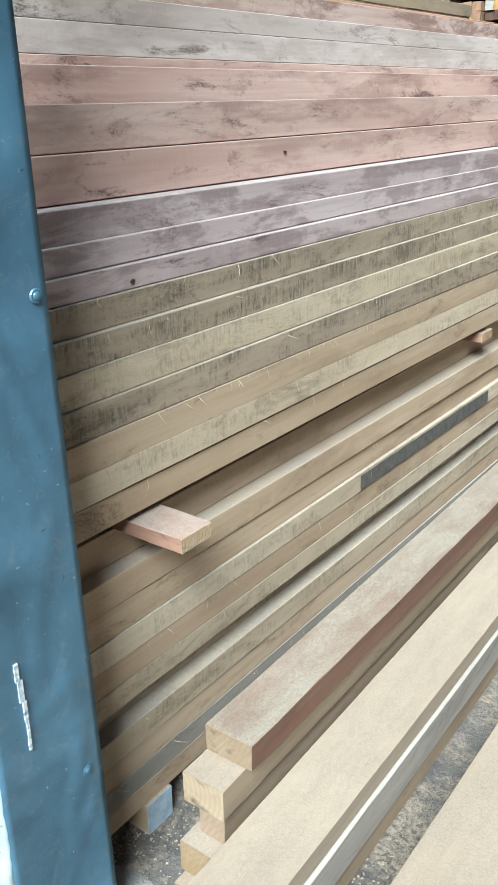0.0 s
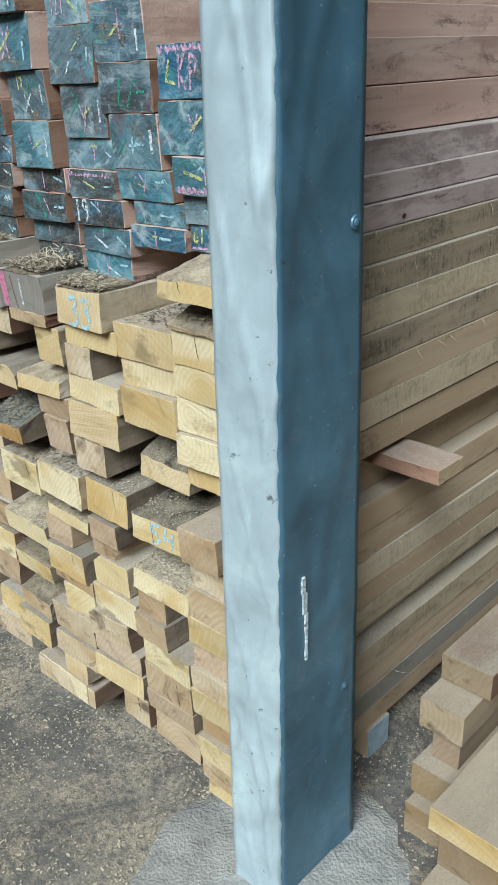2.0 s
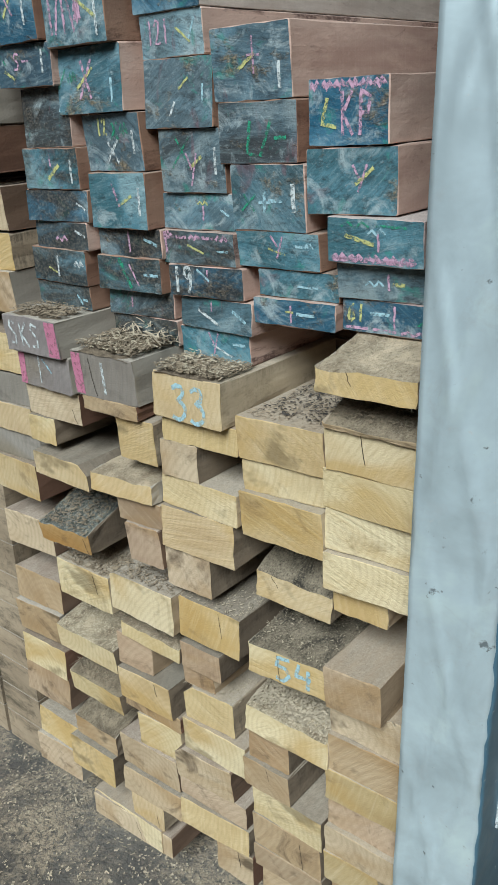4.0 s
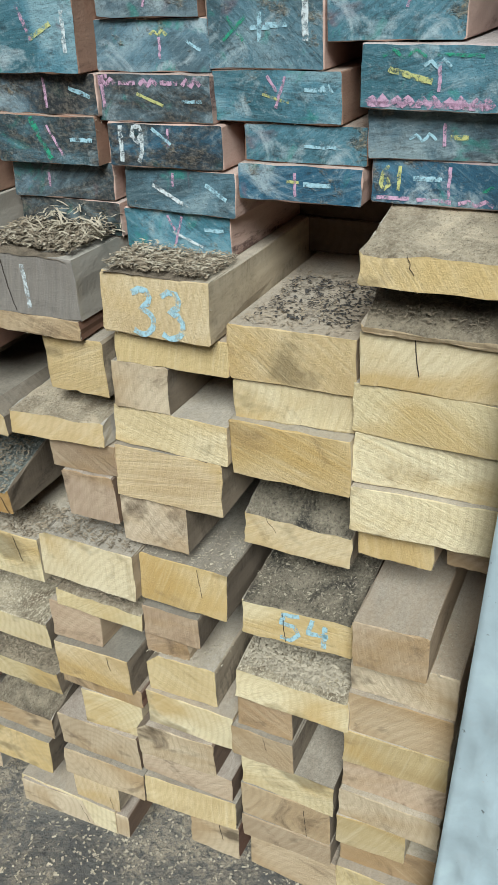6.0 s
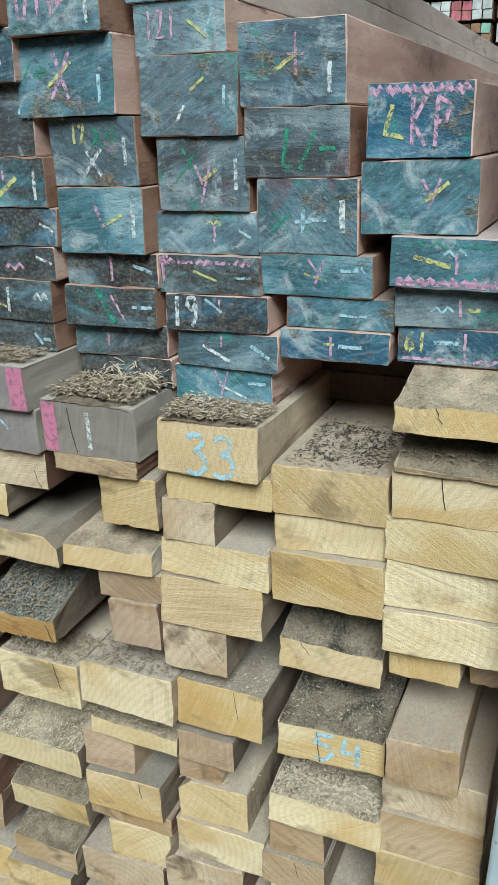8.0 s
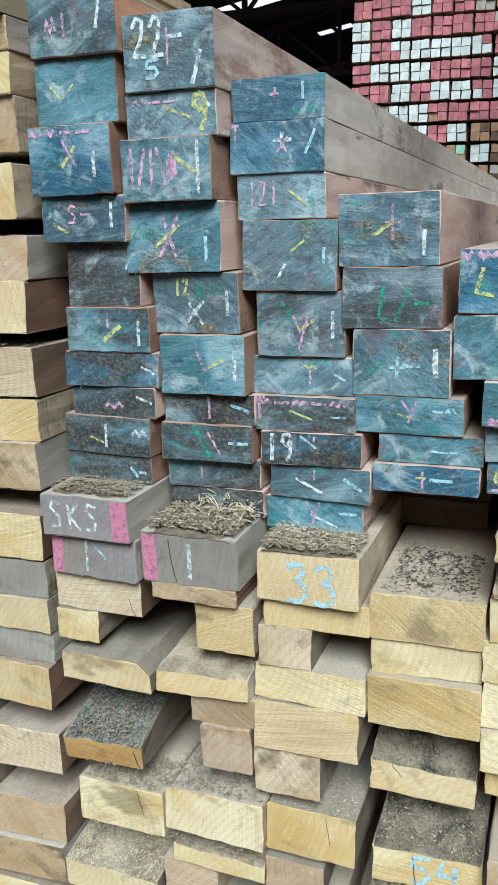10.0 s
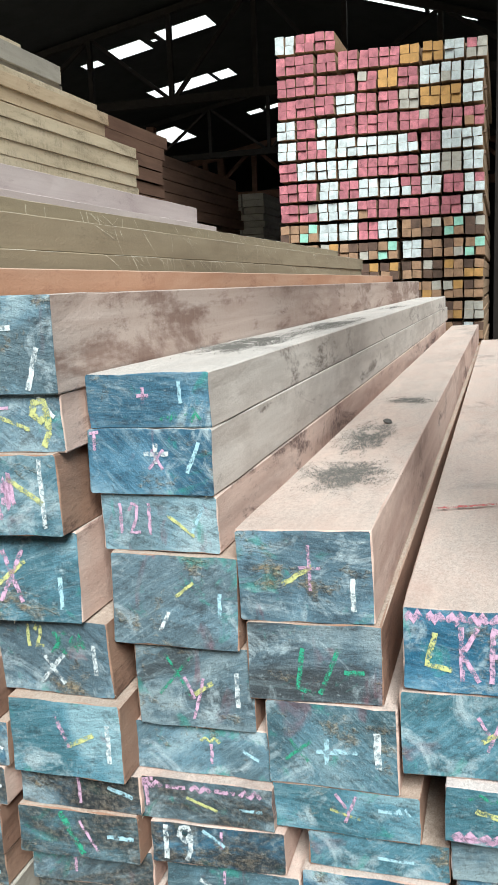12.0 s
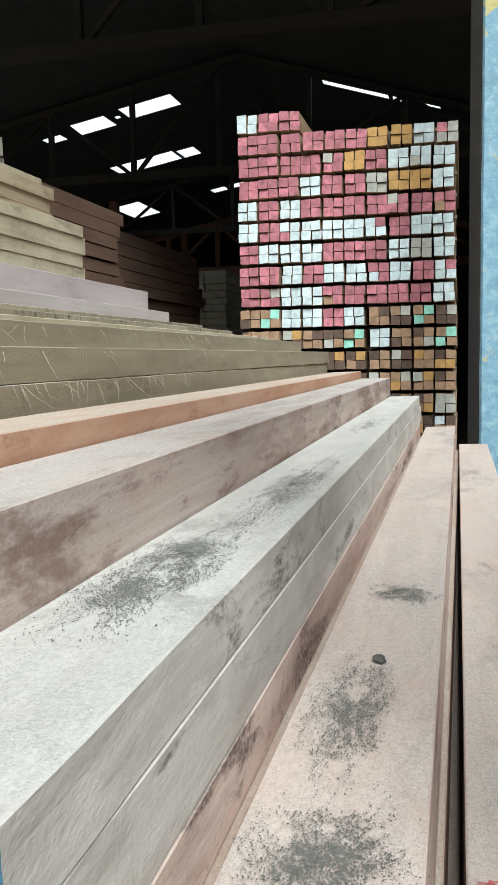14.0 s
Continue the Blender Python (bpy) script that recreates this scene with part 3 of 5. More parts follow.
timber("C2", -0.422, -0.237, 0.737, 0.783, -0.100, "Y", nose=(0.012, 0.11, DUSTED))
timber("C2", -0.442, -0.335, 0.655, 0.734, -0.100, "N")
timber("C2", -0.432, -0.272, 0.571, 0.652, -0.100, "Y")
timber("C2", -0.442, -0.259, 0.531, 0.568, -0.090, "N")
timber("C2", -0.396, -0.266, 0.442, 0.528, -0.100, "Y")
timber("C2", -0.464, -0.278, 0.351, 0.439, -0.100, "N")
timber("C2", -0.460, -0.269, 0.278, 0.342, -0.100, "N")
timber("C2", -0.456, -0.344, 0.187, 0.275, -0.100, "Y")
timber("C2", -0.460, -0.290, 0.168, 0.184, 0.480, "D")
timber("C2", -0.607, -0.334, 0.100, 0.162, -0.100, "N")
# column C1
timber("C1", -0.651, -0.496, 2.169, 2.255, -0.060, "B", side=ORANGE)
timber("C1", -0.650, -0.504, 2.066, 2.166, -0.050, "B")
timber("C1", -0.668, -0.511, 1.955, 2.063, -0.050, "B")
timber("C1", -0.656, -0.499, 1.879, 1.952, -0.050, "B")
timber("C1", -0.623, -0.485, 1.770, 1.876, -0.030, "B", end=END_SOOT)
timber("C1", -0.624, -0.465, 1.693, 1.767, -0.030, "B", end=END_SOOT)
timber("C1", -0.632, -0.451, 1.632, 1.690, -0.030, "B", end=END_SOOT)
timber("C1", -0.625, -0.458, 1.578, 1.629, -0.030, "B", end=END_SOOT)
timber("C1", -0.644, -0.469, 1.508, 1.575, -0.030, "B", end=END_SOOT)
timber("C1", -0.645, -0.471, 1.457, 1.505, -0.030, "B", end=END_SOOT)
timber("C1", -0.640, -0.468, 1.379, 1.454, -0.130, "G")
timber("C1", -0.638, -0.467, 1.300, 1.376, -0.120, "G")
timber("C1", -0.642, -0.469, 1.228, 1.297, -0.100, "N")
timber("C1", -0.638, -0.555, 1.167, 1.225, -0.100, "Y")
timber("C1", -0.628, -0.445, 1.093, 1.146, -0.110, "Y", side=WEATHERED, wane=-0.018)
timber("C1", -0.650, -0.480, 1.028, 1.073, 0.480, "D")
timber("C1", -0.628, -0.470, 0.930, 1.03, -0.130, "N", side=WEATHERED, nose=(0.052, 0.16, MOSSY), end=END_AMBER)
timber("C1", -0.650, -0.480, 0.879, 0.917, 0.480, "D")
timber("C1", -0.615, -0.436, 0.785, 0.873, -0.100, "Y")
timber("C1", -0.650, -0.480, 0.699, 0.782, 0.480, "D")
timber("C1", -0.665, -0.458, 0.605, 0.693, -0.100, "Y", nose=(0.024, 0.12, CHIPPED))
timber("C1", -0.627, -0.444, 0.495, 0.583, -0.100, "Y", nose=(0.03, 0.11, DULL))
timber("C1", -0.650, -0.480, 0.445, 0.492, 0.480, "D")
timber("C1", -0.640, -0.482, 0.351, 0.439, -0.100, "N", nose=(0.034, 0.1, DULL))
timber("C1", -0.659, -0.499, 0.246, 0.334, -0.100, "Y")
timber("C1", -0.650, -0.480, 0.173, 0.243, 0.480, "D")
timber("C1", -0.614, -0.360, 0.100, 0.167, -0.100, "Y")
# column C0
timber("C0", -0.862, -0.688, 2.182, 2.232, -0.065, "N", side=GREYWOOD)
timber("C0", -0.862, -0.688, 2.116, 2.179, -0.065, "Y", side=TAN)
timber("C0", -0.862, -0.688, 2.025, 2.113, -0.065, "N", side=OLIVE)
timber("C0", -0.862, -0.688, 1.917, 2.005, -0.065, "Y", side=OLIVE)
timber("C0", -0.868, -0.700, 1.894, 1.914, 0.480, "D")
timber("C0", -0.862, -0.688, 1.812, 1.888, -0.065, "N", side=GREYWOOD)
timber("C0", -0.862, -0.688, 1.721, 1.809, -0.065, "Y", side=BROWN)
timber("C0", -0.868, -0.700, 1.698, 1.718, 0.480, "D")
timber("C0", -0.862, -0.688, 1.604, 1.692, -0.065, "N", side=SHADEWOOD)
timber("C0", -0.862, -0.688, 1.521, 1.596, -0.065, "Y", side=OLIVE)
timber("C0", -0.862, -0.688, 1.430, 1.518, -0.065, "N", side=GREYWOOD)
timber("C0", -0.868, -0.700, 1.388, 1.427, 0.480, "D")
timber("C0", -0.862, -0.688, 1.294, 1.382, -0.065, "Y", side=BROWN)
timber("C0", -0.862, -0.688, 1.213, 1.286, -0.065, "G", side=OLIVE)
timber("C0", -0.862, -0.688, 1.142, 1.210, -0.065, "Y", side=OLIVE)
timber("C0", -0.862, -0.688, 1.074, 1.139, -0.065, "G", side=GREYWOOD)
timber("C0", -0.862, -0.688, 0.983, 1.071, -0.065, "Y", side=BROWN)
timber("C0", -0.868, -0.700, 0.919, 0.980, 0.480, "D")
timber("C0", -0.862, -0.688, 0.825, 0.913, -0.065, "N", side=SHADEWOOD)
timber("C0", -0.868, -0.700, 0.753, 0.822, 0.480, "D")
timber("C0", -0.862, -0.688, 0.659, 0.747, -0.065, "N", side=SHADEWOOD)
timber("C0", -0.862, -0.688, 0.566, 0.654, -0.065, "N", side=GREYWOOD)
timber("C0", -0.862, -0.688, 0.465, 0.547, -0.065, "Y", side=BROWN)
timber("C0", -0.862, -0.688, 0.374, 0.462, -0.065, "N", side=SHADEWOOD)
timber("C0", -0.868, -0.700, 0.301, 0.371, 0.480, "D")
timber("C0", -0.862, -0.688, 0.218, 0.295, -0.065, "Y", side=OLIVE)
timber("C0", -0.862, -0.688, 0.127, 0.215, -0.065, "N", side=GREYWOOD)
timber("C0", -0.868, -0.700, 0.103, 0.124, 0.480, "D")

# ---- taller columns behind, stepping up ----
inner = bmesh.new()


def tall_column(x1, w, shown, top, far, look_sides, hs):
    """A column of boards up to top; those below the height shown are hidden by the columns in front and go into one mesh."""
    z = 0.1
    while z < shown:
        box(inner, x1 - w, x1 - 0.004, -0.05, far, z, min(z + 0.098, shown) - 0.002)
        z += 0.1
    z = shown
    while z < top - 0.02:
        h = rng.choice(hs)
        if top - z - h < 0.03:
            h = top - z
        timber("T", x1 - w + rng.uniform(-0.01, 0.01), x1 + rng.uniform(-0.012, 0.012), z, z + h - 0.003, -0.1 + rng.uniform(-0.05, 0.05), "Y",
               far + rng.uniform(-0.05, 0.08), rng.choice(look_sides), rng.uniform(-0.6, 0.3))
        z += h


timber("T", -0.862, -0.69, 2.235, 2.3, -0.1, "Y", 4.5, SMOOTH_OLIVE)
timber("T", -0.862, -0.70, 2.303, 2.365, -0.1, "Y", 4.5, SMOOTH_OLIVE)
tall_column(-0.868, 0.17, 2.2, 2.43, 4.5, [SMOOTH_OLIVE], (0.08, 0.09))
tall_column(-1.05, 0.17, 2.3, 2.46, 4.5, [SMOOTH_OLIVE, PALE], (0.08,))
tall_column(-1.25, 0.18, 2.3, 2.50, 4.5, [OLIVE, PALE], (0.09, 0.1))
tall_column(-1.46, 0.19, 2.3, 2.54, 4.5, [OLIVE], (0.09, 0.1))
tall_column(-1.67, 0.2, 2.3, 2.62, 4.55, [SMOOTH_MAUVE], (0.12,))
tall_column(-1.77, 0.3, 2.5, 2.745, 4.5, [SMOOTH_MAUVE], (0.13,))
tall_column(-2.17, 0.22, 2.5, 3.14, 4.5, [PALE], (0.075, 0.1))
tall_column(-2.41, 0.22, 2.9, 3.44, 4.5, [GREYWOOD, PALE, TAN], (0.075, 0.09))
tall_column(-2.64, 0.22, 3.1, 3.68, 4.4, [GREYWOOD, PALE], (0.075, 0.08))
tall_column(-2.88, 0.22, 3.3, 3.82, 4.3, [GREYWOOD, PALE], (0.08, 0.1))
tagged(mesh_object("inner_boards", inner, OLIVE), "boards hidden inside the tall stack", "timber", kind="stuff")

PALE_BLUE = plain("pale_blue_paint", (0.4, 0.52, 0.6), 0.7, 0, 0.3, 30, 0.002)
# ---- bearers and battens under and in the stack ----
def batten(x0, x1, y0, y1, z0, z1, mat=TAN, end=END_BROWN, label="rough reddish wooden batten between the boards"):
    ob = mesh_object("batten", beam_mesh(y1 - y0, z1 - z0, x1 - x0, rng, 0.0015, 0.1), [mat, end])
    ob.matrix_world = pose(x1, (y0 + y1) / 2, z0, 0, 0, 90)
    return tagged(ob, label, "batten", "battens of the timber stack")


batten(-0.8, 0.475, 0.39, 0.50, 0.924, 0.962, REDDISH)
batten(-0.8, 0.34, 2.44, 2.55, 0.924, 0.962, REDDISH)
batten(-0.8, 0.33, 3.9, 4.0, 0.924, 0.962, REDDISH)
for yy in (0.372, 2.2, 3.9):
    batten(-3.0, 0.318, yy, yy + 0.1, 0.0, 0.1, TAN, PALE_BLUE, "squared wooden bearer on the ground under the stack")

# ---- ground ----
def ground_material():
    k = Net("dusty_concrete")
    g = k.tc.outputs["Object"]
    def at(sc, det=5, ro=0.65, di=0.0):
        return k.noise(g, sc, det, ro, di)
    col = k.ramp(at(1.7, 7, 0.72, 0.6), [(0.34, (0.06, 0.06, 0.06)), (0.5, (0.13, 0.128, 0.122)), (0.66, (0.24, 0.23, 0.205))])
    col = k.mix(k.grey(at(14, 6, 0.75, 0.4), 0.5, 0.68, 0.0, 0.6), col, (0.1, 0.1, 0.1))
    saw = k.math("MULTIPLY", k.grey(at(3.2, 8, 0.78, 0.8), 0.42, 0.56, 0.08, 1.0), k.grey(at(60, 7, 0.8, 0.6), 0.4, 0.55))
    col = k.mix(saw, col, (0.42, 0.36, 0.27))
    col = k.mix(k.grey(at(70, 5, 0.75), 0.54, 0.64, 0, 0.7), col, (0.07, 0.07, 0.07))
    k.bump(k.math("ADD", at(90, 6, 0.75), k.math("MULTIPLY", at(9, 5), 1.5)), 0.008, 0.9)
    return k.done(col, 0.92)


GROUND = ground_material()
bm = bmesh.new()
bmesh.ops.create_grid(bm, x_segments=2, y_segments=2, size=400)
tagged(mesh_object("ground", bm, GROUND), "dusty grey concrete yard with sawdust and grit", "ground", kind="structure")

# rough concrete round the foot of the post
FOOTING = plain("pale_rough_concrete", (0.36, 0.36, 0.34), 0.9, 0, 0.45, 14, 0.006)
bm = bmesh.new()
rings = []
for rad, high in ((1.0, 0.0), (0.9, 0.012), (0.55, 0.02)):
    ring = []
    for i in range(40):
        t = math.tau * i / 40
        wob = 1 + 0.25 * noise.noise((math.cos(t) * 1.3, math.sin(t) * 1.3, 6.0)) + 0.1 * noise.noise((math.cos(t) * 5, math.sin(t) * 5, 2.0))
        ring.append(bm.verts.new((0.4 + 0.34 * rad * wob * math.cos(t), -0.16 + 0.4 * rad * wob * math.sin(t), high + 0.004 * noise.noise((t * 4, rad * 9, 1.0)))))
    rings.append(ring)
for ra, rb in zip(rings, rings[1:]):
    for i in range(40):
        bm.faces.new((ra[i], ra[(i + 1) % 40], rb[(i + 1) % 40], rb[i]))
bm.faces.new(rings[-1])
tagged(mesh_object("concrete_footing", bm, FOOTING), "pale rough concrete footing round the clad post", "footing", kind="structure")

# unseen plain walls, added round the yard to cut low sky and bounced light
LIGHT_BLOCK = plain("light_block_wall", (0.16, 0.15, 0.14), 0.9, 0, 0.3, 3)
for nm, x0, x1, y0, y1 in (("wall_yard_south", -9.0, 7.2, -6.2, -6.0), ("wall_yard_east", 7.0, 7.2, -6.0, 5.2), ("wall_yard_west", -9.2, -9.0, -6.2, 5.2)):
    bm = bmesh.new()
    box(bm, x0, x1, y0, y1, 0, 3.6)
    tagged(mesh_object(nm, bm, LIGHT_BLOCK), "plain dull unseen wall, added to block low light in the yard", "wall", kind="structure")

# ---- sheet-clad post at the corner of the stack ----
def sheet_metal(name, colour, metal):
    k = Net(name)
    g = k.tc.outputs["Object"]
    a = k.noise(g, 5, 5, 0.6, 0.3)
    b = k.noise(g, 60, 5, 0.75)
    c = k.noise(g, 14, 6, 0.75, 0.6)
    col = k.ramp(a, [(0.3, tuple(v * 0.7 for v in colour)), (0.55, colour), (0.75, tuple(min(1, v * 1.3) for v in colour))])
    col = k.mix(k.grey(c, 0.54, 0.7, 0.0, 0.5), col, tuple(0.6 * v + 0.16 for v in colour))
    col = k.mix(k.grey(b, 0.65, 0.72, 0.0, 0.8), col, (0.66, 0.72, 0.74))
    col = k.mix(k.grey(k.noise(g, 33, 4, 0.7), 0.66, 0.72, 0.0, 0.7), col, (0.06, 0.07, 0.08))
    k.bump(k.math("ADD", a, k.math("MULTIPLY", b, 0.05)), 0.004, 0.6)
    return k.done(col, k.grey(a, 0.3, 0.7, 0.5, 0.36), metal)


# one cladding in two tones: sky-lit front and shaded side, put into the colour
LIT_STEEL = sheet_metal("lit_galvanised_sheet", (0.62, 0.76, 0.83), 0.45)
SHADED_STEEL = sheet_metal("shaded_blue_grey_sheet", (0.1, 0.215, 0.31), 0.3)
post = new("clad_post")
post.matrix_world = pose(0.444, -0.14, 0, 0, 0.8, 0)
tagged(post, "post clad in dented bluish galvanised sheet metal", "post")


def sheet(bm, side, height=4.2, nu=16, nz=260):
    """One dented face of the cladding; both meet along the crumpled corner fold at x = y = 0."""
    ways = {"front": (Vector((-0.133, -0.02, 0)), Vector((0.14, -0.99, 0))), "side": (Vector((0, 0.236, 0)), Vector((1, 0, 0)))}
    along, out = ways[side]
    sd = 3.0 if side == "front" else 8.0
    amp = 1.0 if side == "front" else 0.45
    grid = []
    for j in range(nz + 1):
        z = height * j / nz
        fold = 0.0028 * noise.noise((1.3, z * 34, 2.7)) + 0.002 * noise.noise((4.3, z * 80, 1.7))
        row = []
        for i in range(nu + 1):
            u = i / nu
            near = math.exp(-u / 0.16)
            crumple = 0.011 * noise.noise((u * 1.1, z * 1.5, sd)) + 0.0035 * noise.noise((u * 2.2, z * 4.0 + u, sd)) + 0.0012 * noise.noise((u * 6, z * 16, sd)) + 0.0035 * near * noise.noise((u * 5, z * 20, sd))
            for lean, pitch, deep, seed in ((0.9, 1.7, 0.01, 9), (-1.3, 2.6, 0.007, 13), (0.4, 4.4, 0.004, 17)):
                line = noise.noise((u * 0.8 + z * 0.5, z * pitch + u * lean, sd + seed))
                crumple += deep * max(0, 1 - abs(line) * 9)
            d = amp * crumple * min(1, u * 9) * min(1, 0.25 + (1 - u) * 3)
            taper = 1 + 0.12 * (1.35 - min(z, 2.6)) if side == "side" else 1
            p = along * u * taper + out * d + Vector((fold, fold * 0.6, 0)) * max(0, 1 - u * 8)
            row.append(bm.verts.new((p.x, p.y, z)))
        grid.append(row)
    for a, b in zip(grid, grid[1:]):
        for i in range(nu):
            bm.faces.new((a[i], a[i + 1], b[i + 1], b[i]))


bm = bmesh.new()
sheet(bm, "front")
front = part("front_sheet", bm, LIT_STEEL, post, "crumpled front of the cladding, sky light put into its pale colour")
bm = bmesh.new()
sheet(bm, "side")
part("side_sheet", bm, SHADED_STEEL, post, "flat blue-grey side of the cladding, shade put into its darker colour")
for ob in post.children:
    for f in ob.data.polygons:
        f.use_smooth = True
    s = ob.modifiers.new("thick", "SOLIDIFY")
    s.thickness, s.offset = 0.002, 0
bm = bmesh.new()
box(bm, -0.11, -0.012, 0.014, 0.18, 0.0, 4.2, 0.004)
part("core", bm, SHADEWOOD, post)
for yb, zb in ((0.205, 1.573), (0.215, 0.533), (0.18, 2.6)):
    bm = bmesh.new()
    bmesh.ops.create_uvsphere(bm, u_segments=14, v_segments=8, radius=0.009, matrix=Matrix.LocRotScale((0.002, yb, zb), None, (0.7, 1, 1)))
    bmesh.ops.create_cone(bm, cap_ends=True, segments=18, radius1=0.014, radius2=0.012, depth=0.003, matrix=pose(0.003, yb, zb, 0, 90, 0))
    part("bolt", bm, SHADED_STEEL, post, "round-headed bolt")
bm = bmesh.new()
pts = [(0.066, 0.9), (0.07, 0.86), (0.076, 0.81), (0.079, 0.76), (0.079, 0.72), (0.078, 0.69)]
for (ya, za), (yb, zb) in zip(pts, pts[1:]):
    box(bm, 0.001, 0.0055, min(ya, yb) - 0.0025, max(ya, yb) + 0.0025, zb, za)
part("paint_scratch", bm, WHITE_CHALK, post, "thin white painted line")

# ---- loose boards on the ground beside the stack ----
loose_group = "loose boards on the ground"


def loose(x0, x1, y0, y1, z0, z1, mat, end, label, yaw=0.0):
    ob = mesh_object("loose_board", beam_mesh(x1 - x0, z1 - z0, y1 - y0, rng, 0.0015), [mat, end])
    ob.matrix_world = pose((x0 + x1) / 2, y0, z0, 0, 0, yaw)
    return tagged(ob, label, "timber board", loose_group)


loose(0.515, 0.655, 0.40, 4.4, 0.386, 0.462, BROWN, END_DULL, "brown dusty board on top of the low pile", 0.6)
loose(0.515, 0.635, 0.31, 4.4, 0.292, 0.382, WEATHERED_TAN, END_DULL, "tan board under the brown one", 0.6)
loose(0.545, 0.62, 0.33, 4.3, 0.195, 0.289, WEATHERED_TAN, END_DULL, "narrow tan board in the low pile", 0.6)
loose(0.52, 0.635, 0.28, 4.3, 0.1, 0.192, WEATHERED_TAN, END_DULL, "tan board near the ground", 0.6)
loose(0.53, 0.64, 0.24, 4.3, 0.0, 0.097, WEATHERED_TAN, END_DULL, "tan board on the ground", 0.6)
loose(0.68, 0.86, 0.1, 4.5, 0.235, 0.3, CLEAN, END_YELLOW, "wide clean pale board", 0.9)
loose(0.7, 0.87, 0.12, 4.5, 0.12, 0.232, GREYWOOD, END_DULL, "dusty board under the pale one", 0.9)
loose(0.7, 0.85, 0.05, 4.5, 0.0, 0.117, WEATHERED_TAN, END_DULL, "tan board on the ground", 0.9)
loose(1.04, 1.25, -0.1, 4.2, 0.2, 0.3, CLEAN, END_YELLOW, "wide pale board lying apart", 0.4)
loose(1.06, 1.25, -0.1, 4.2, 0.0, 0.197, PALE, END_YELLOW, "thick pale beam on the ground", 0.4)

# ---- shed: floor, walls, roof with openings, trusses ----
IRON = plain("near_black_steel", (0.032, 0.025, 0.021), 0.8, 0.1, 0.4, 12)
RUST = plain("red_oxide_steel", (0.26, 0.14, 0.095), 0.75, 0.1, 0.4, 9)
# sheeting and walls are near-black all over
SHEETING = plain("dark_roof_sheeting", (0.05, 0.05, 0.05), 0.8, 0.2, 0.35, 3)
WALL = plain("near_black_wall", (0.05, 0.048, 0.045), 0.9, 0, 0.35, 2)
k = Net("translucent_skylight")
tr = k.n.new("ShaderNodeBsdfTranslucent")
tr.inputs[0].default_value = (0.95, 0.97, 0.98, 1)
k.l.new(tr.outputs[0], k.n["Material Output"].inputs["Surface"])
SKYLIGHT = k.m
RIDGE_X, RIDGE_Z, LEFT_K, RIGHT_K = -3.4, 7.2, 0.18, 0.31


def roof_z(x):
    return RIDGE_Z + (LEFT_K * (x - RIDGE_X) if x < RIDGE_X else -RIGHT_K * (x - RIDGE_X))


def slope(bm, xs, ys, holes):
    for xa, xb in zip(xs, xs[1:]):
        for ya, yb in zip(ys, ys[1:]):
            cx, cy = (xa + xb) / 2, (ya + yb) / 2
            if any(h[0] < cx < h[1] and h[2] < cy < h[3] for h in holes):
                continue
            for off, order in ((0.0, 1), (0.05, -1)):
                q = [bm.verts.new((x, y, roof_z(x) + off)) for x, y in ((xa, ya), (xb, ya), (xb, yb), (xa, yb))]
                bm.faces.new(q[::order])


HOLES_L = [(-5.9, -4.9, 14.2, 14.9), (-6.95, -6.2, 14.3, 15.0), (-6.1, -5.98, 14.5, 14.7), (-7.6, -7.2, 14.6, 15.0), (-7.4, -5.95, 17.3, 18.1), (-5.9, -5.5, 17.4, 18.1),
           (-6.3, -5.9, 21.3, 21.8), (-5.8, -5.4, 21.3, 21.8), (-5.0, -4.3, 21.2, 21.8), (-8.75, -8.0, 20.6, 22.4)]
HOLES_R = [(-2.2, -1.12, 13.6, 14.2), (-1.05, -0.85, 13.9, 14.2), (-0.75, -0.3, 13.7, 14.1), (-0.2, 0.2, 13.5, 14.0), (-2.0, -1.9, 17.2, 17.5), (-1.8, -1.2, 17.0, 17.5),
           (1.0, 1.9, 12.0, 12.3), (1.9, 2.8, 16.2, 16.5), (1.9, 2.6, 16.7, 17.0)]
for nm, holes, lo, hi in (("roof_left", HOLES_L, -16.0, RIDGE_X), ("roof_right", HOLES_R, RIDGE_X, 9.0)):
    bm = bmesh.new()
    xs = sorted({lo, hi, *(h[0] for h in holes), *(h[1] for h in holes)})
    ys = sorted({5.2, 34.0, *(h[2] for h in holes), *(h[3] for h in holes)})
    slope(bm, xs, ys, holes)
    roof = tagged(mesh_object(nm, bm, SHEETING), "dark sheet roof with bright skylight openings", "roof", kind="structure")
    for h in holes:
        bm = bmesh.new()
        bm.faces.new([bm.verts.new((x, y, roof_z(x) + 0.03)) for x, y in ((h[0], h[2]), (h[1], h[2]), (h[1], h[3]), (h[0], h[3]))])
        part("skylight_sheet", bm, SKYLIGHT, roof, "white translucent skylight sheet")


def wall_box(name, x0, x1, y0, y1, z0, z1, label):
    bm = bmesh.new()
    box(bm, x0, x1, y0, y1, z0, z1)
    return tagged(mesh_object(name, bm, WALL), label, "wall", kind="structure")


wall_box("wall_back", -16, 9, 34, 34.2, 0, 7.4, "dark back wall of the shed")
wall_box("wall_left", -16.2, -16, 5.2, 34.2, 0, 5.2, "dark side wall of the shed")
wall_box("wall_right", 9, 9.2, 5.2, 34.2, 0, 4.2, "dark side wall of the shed")


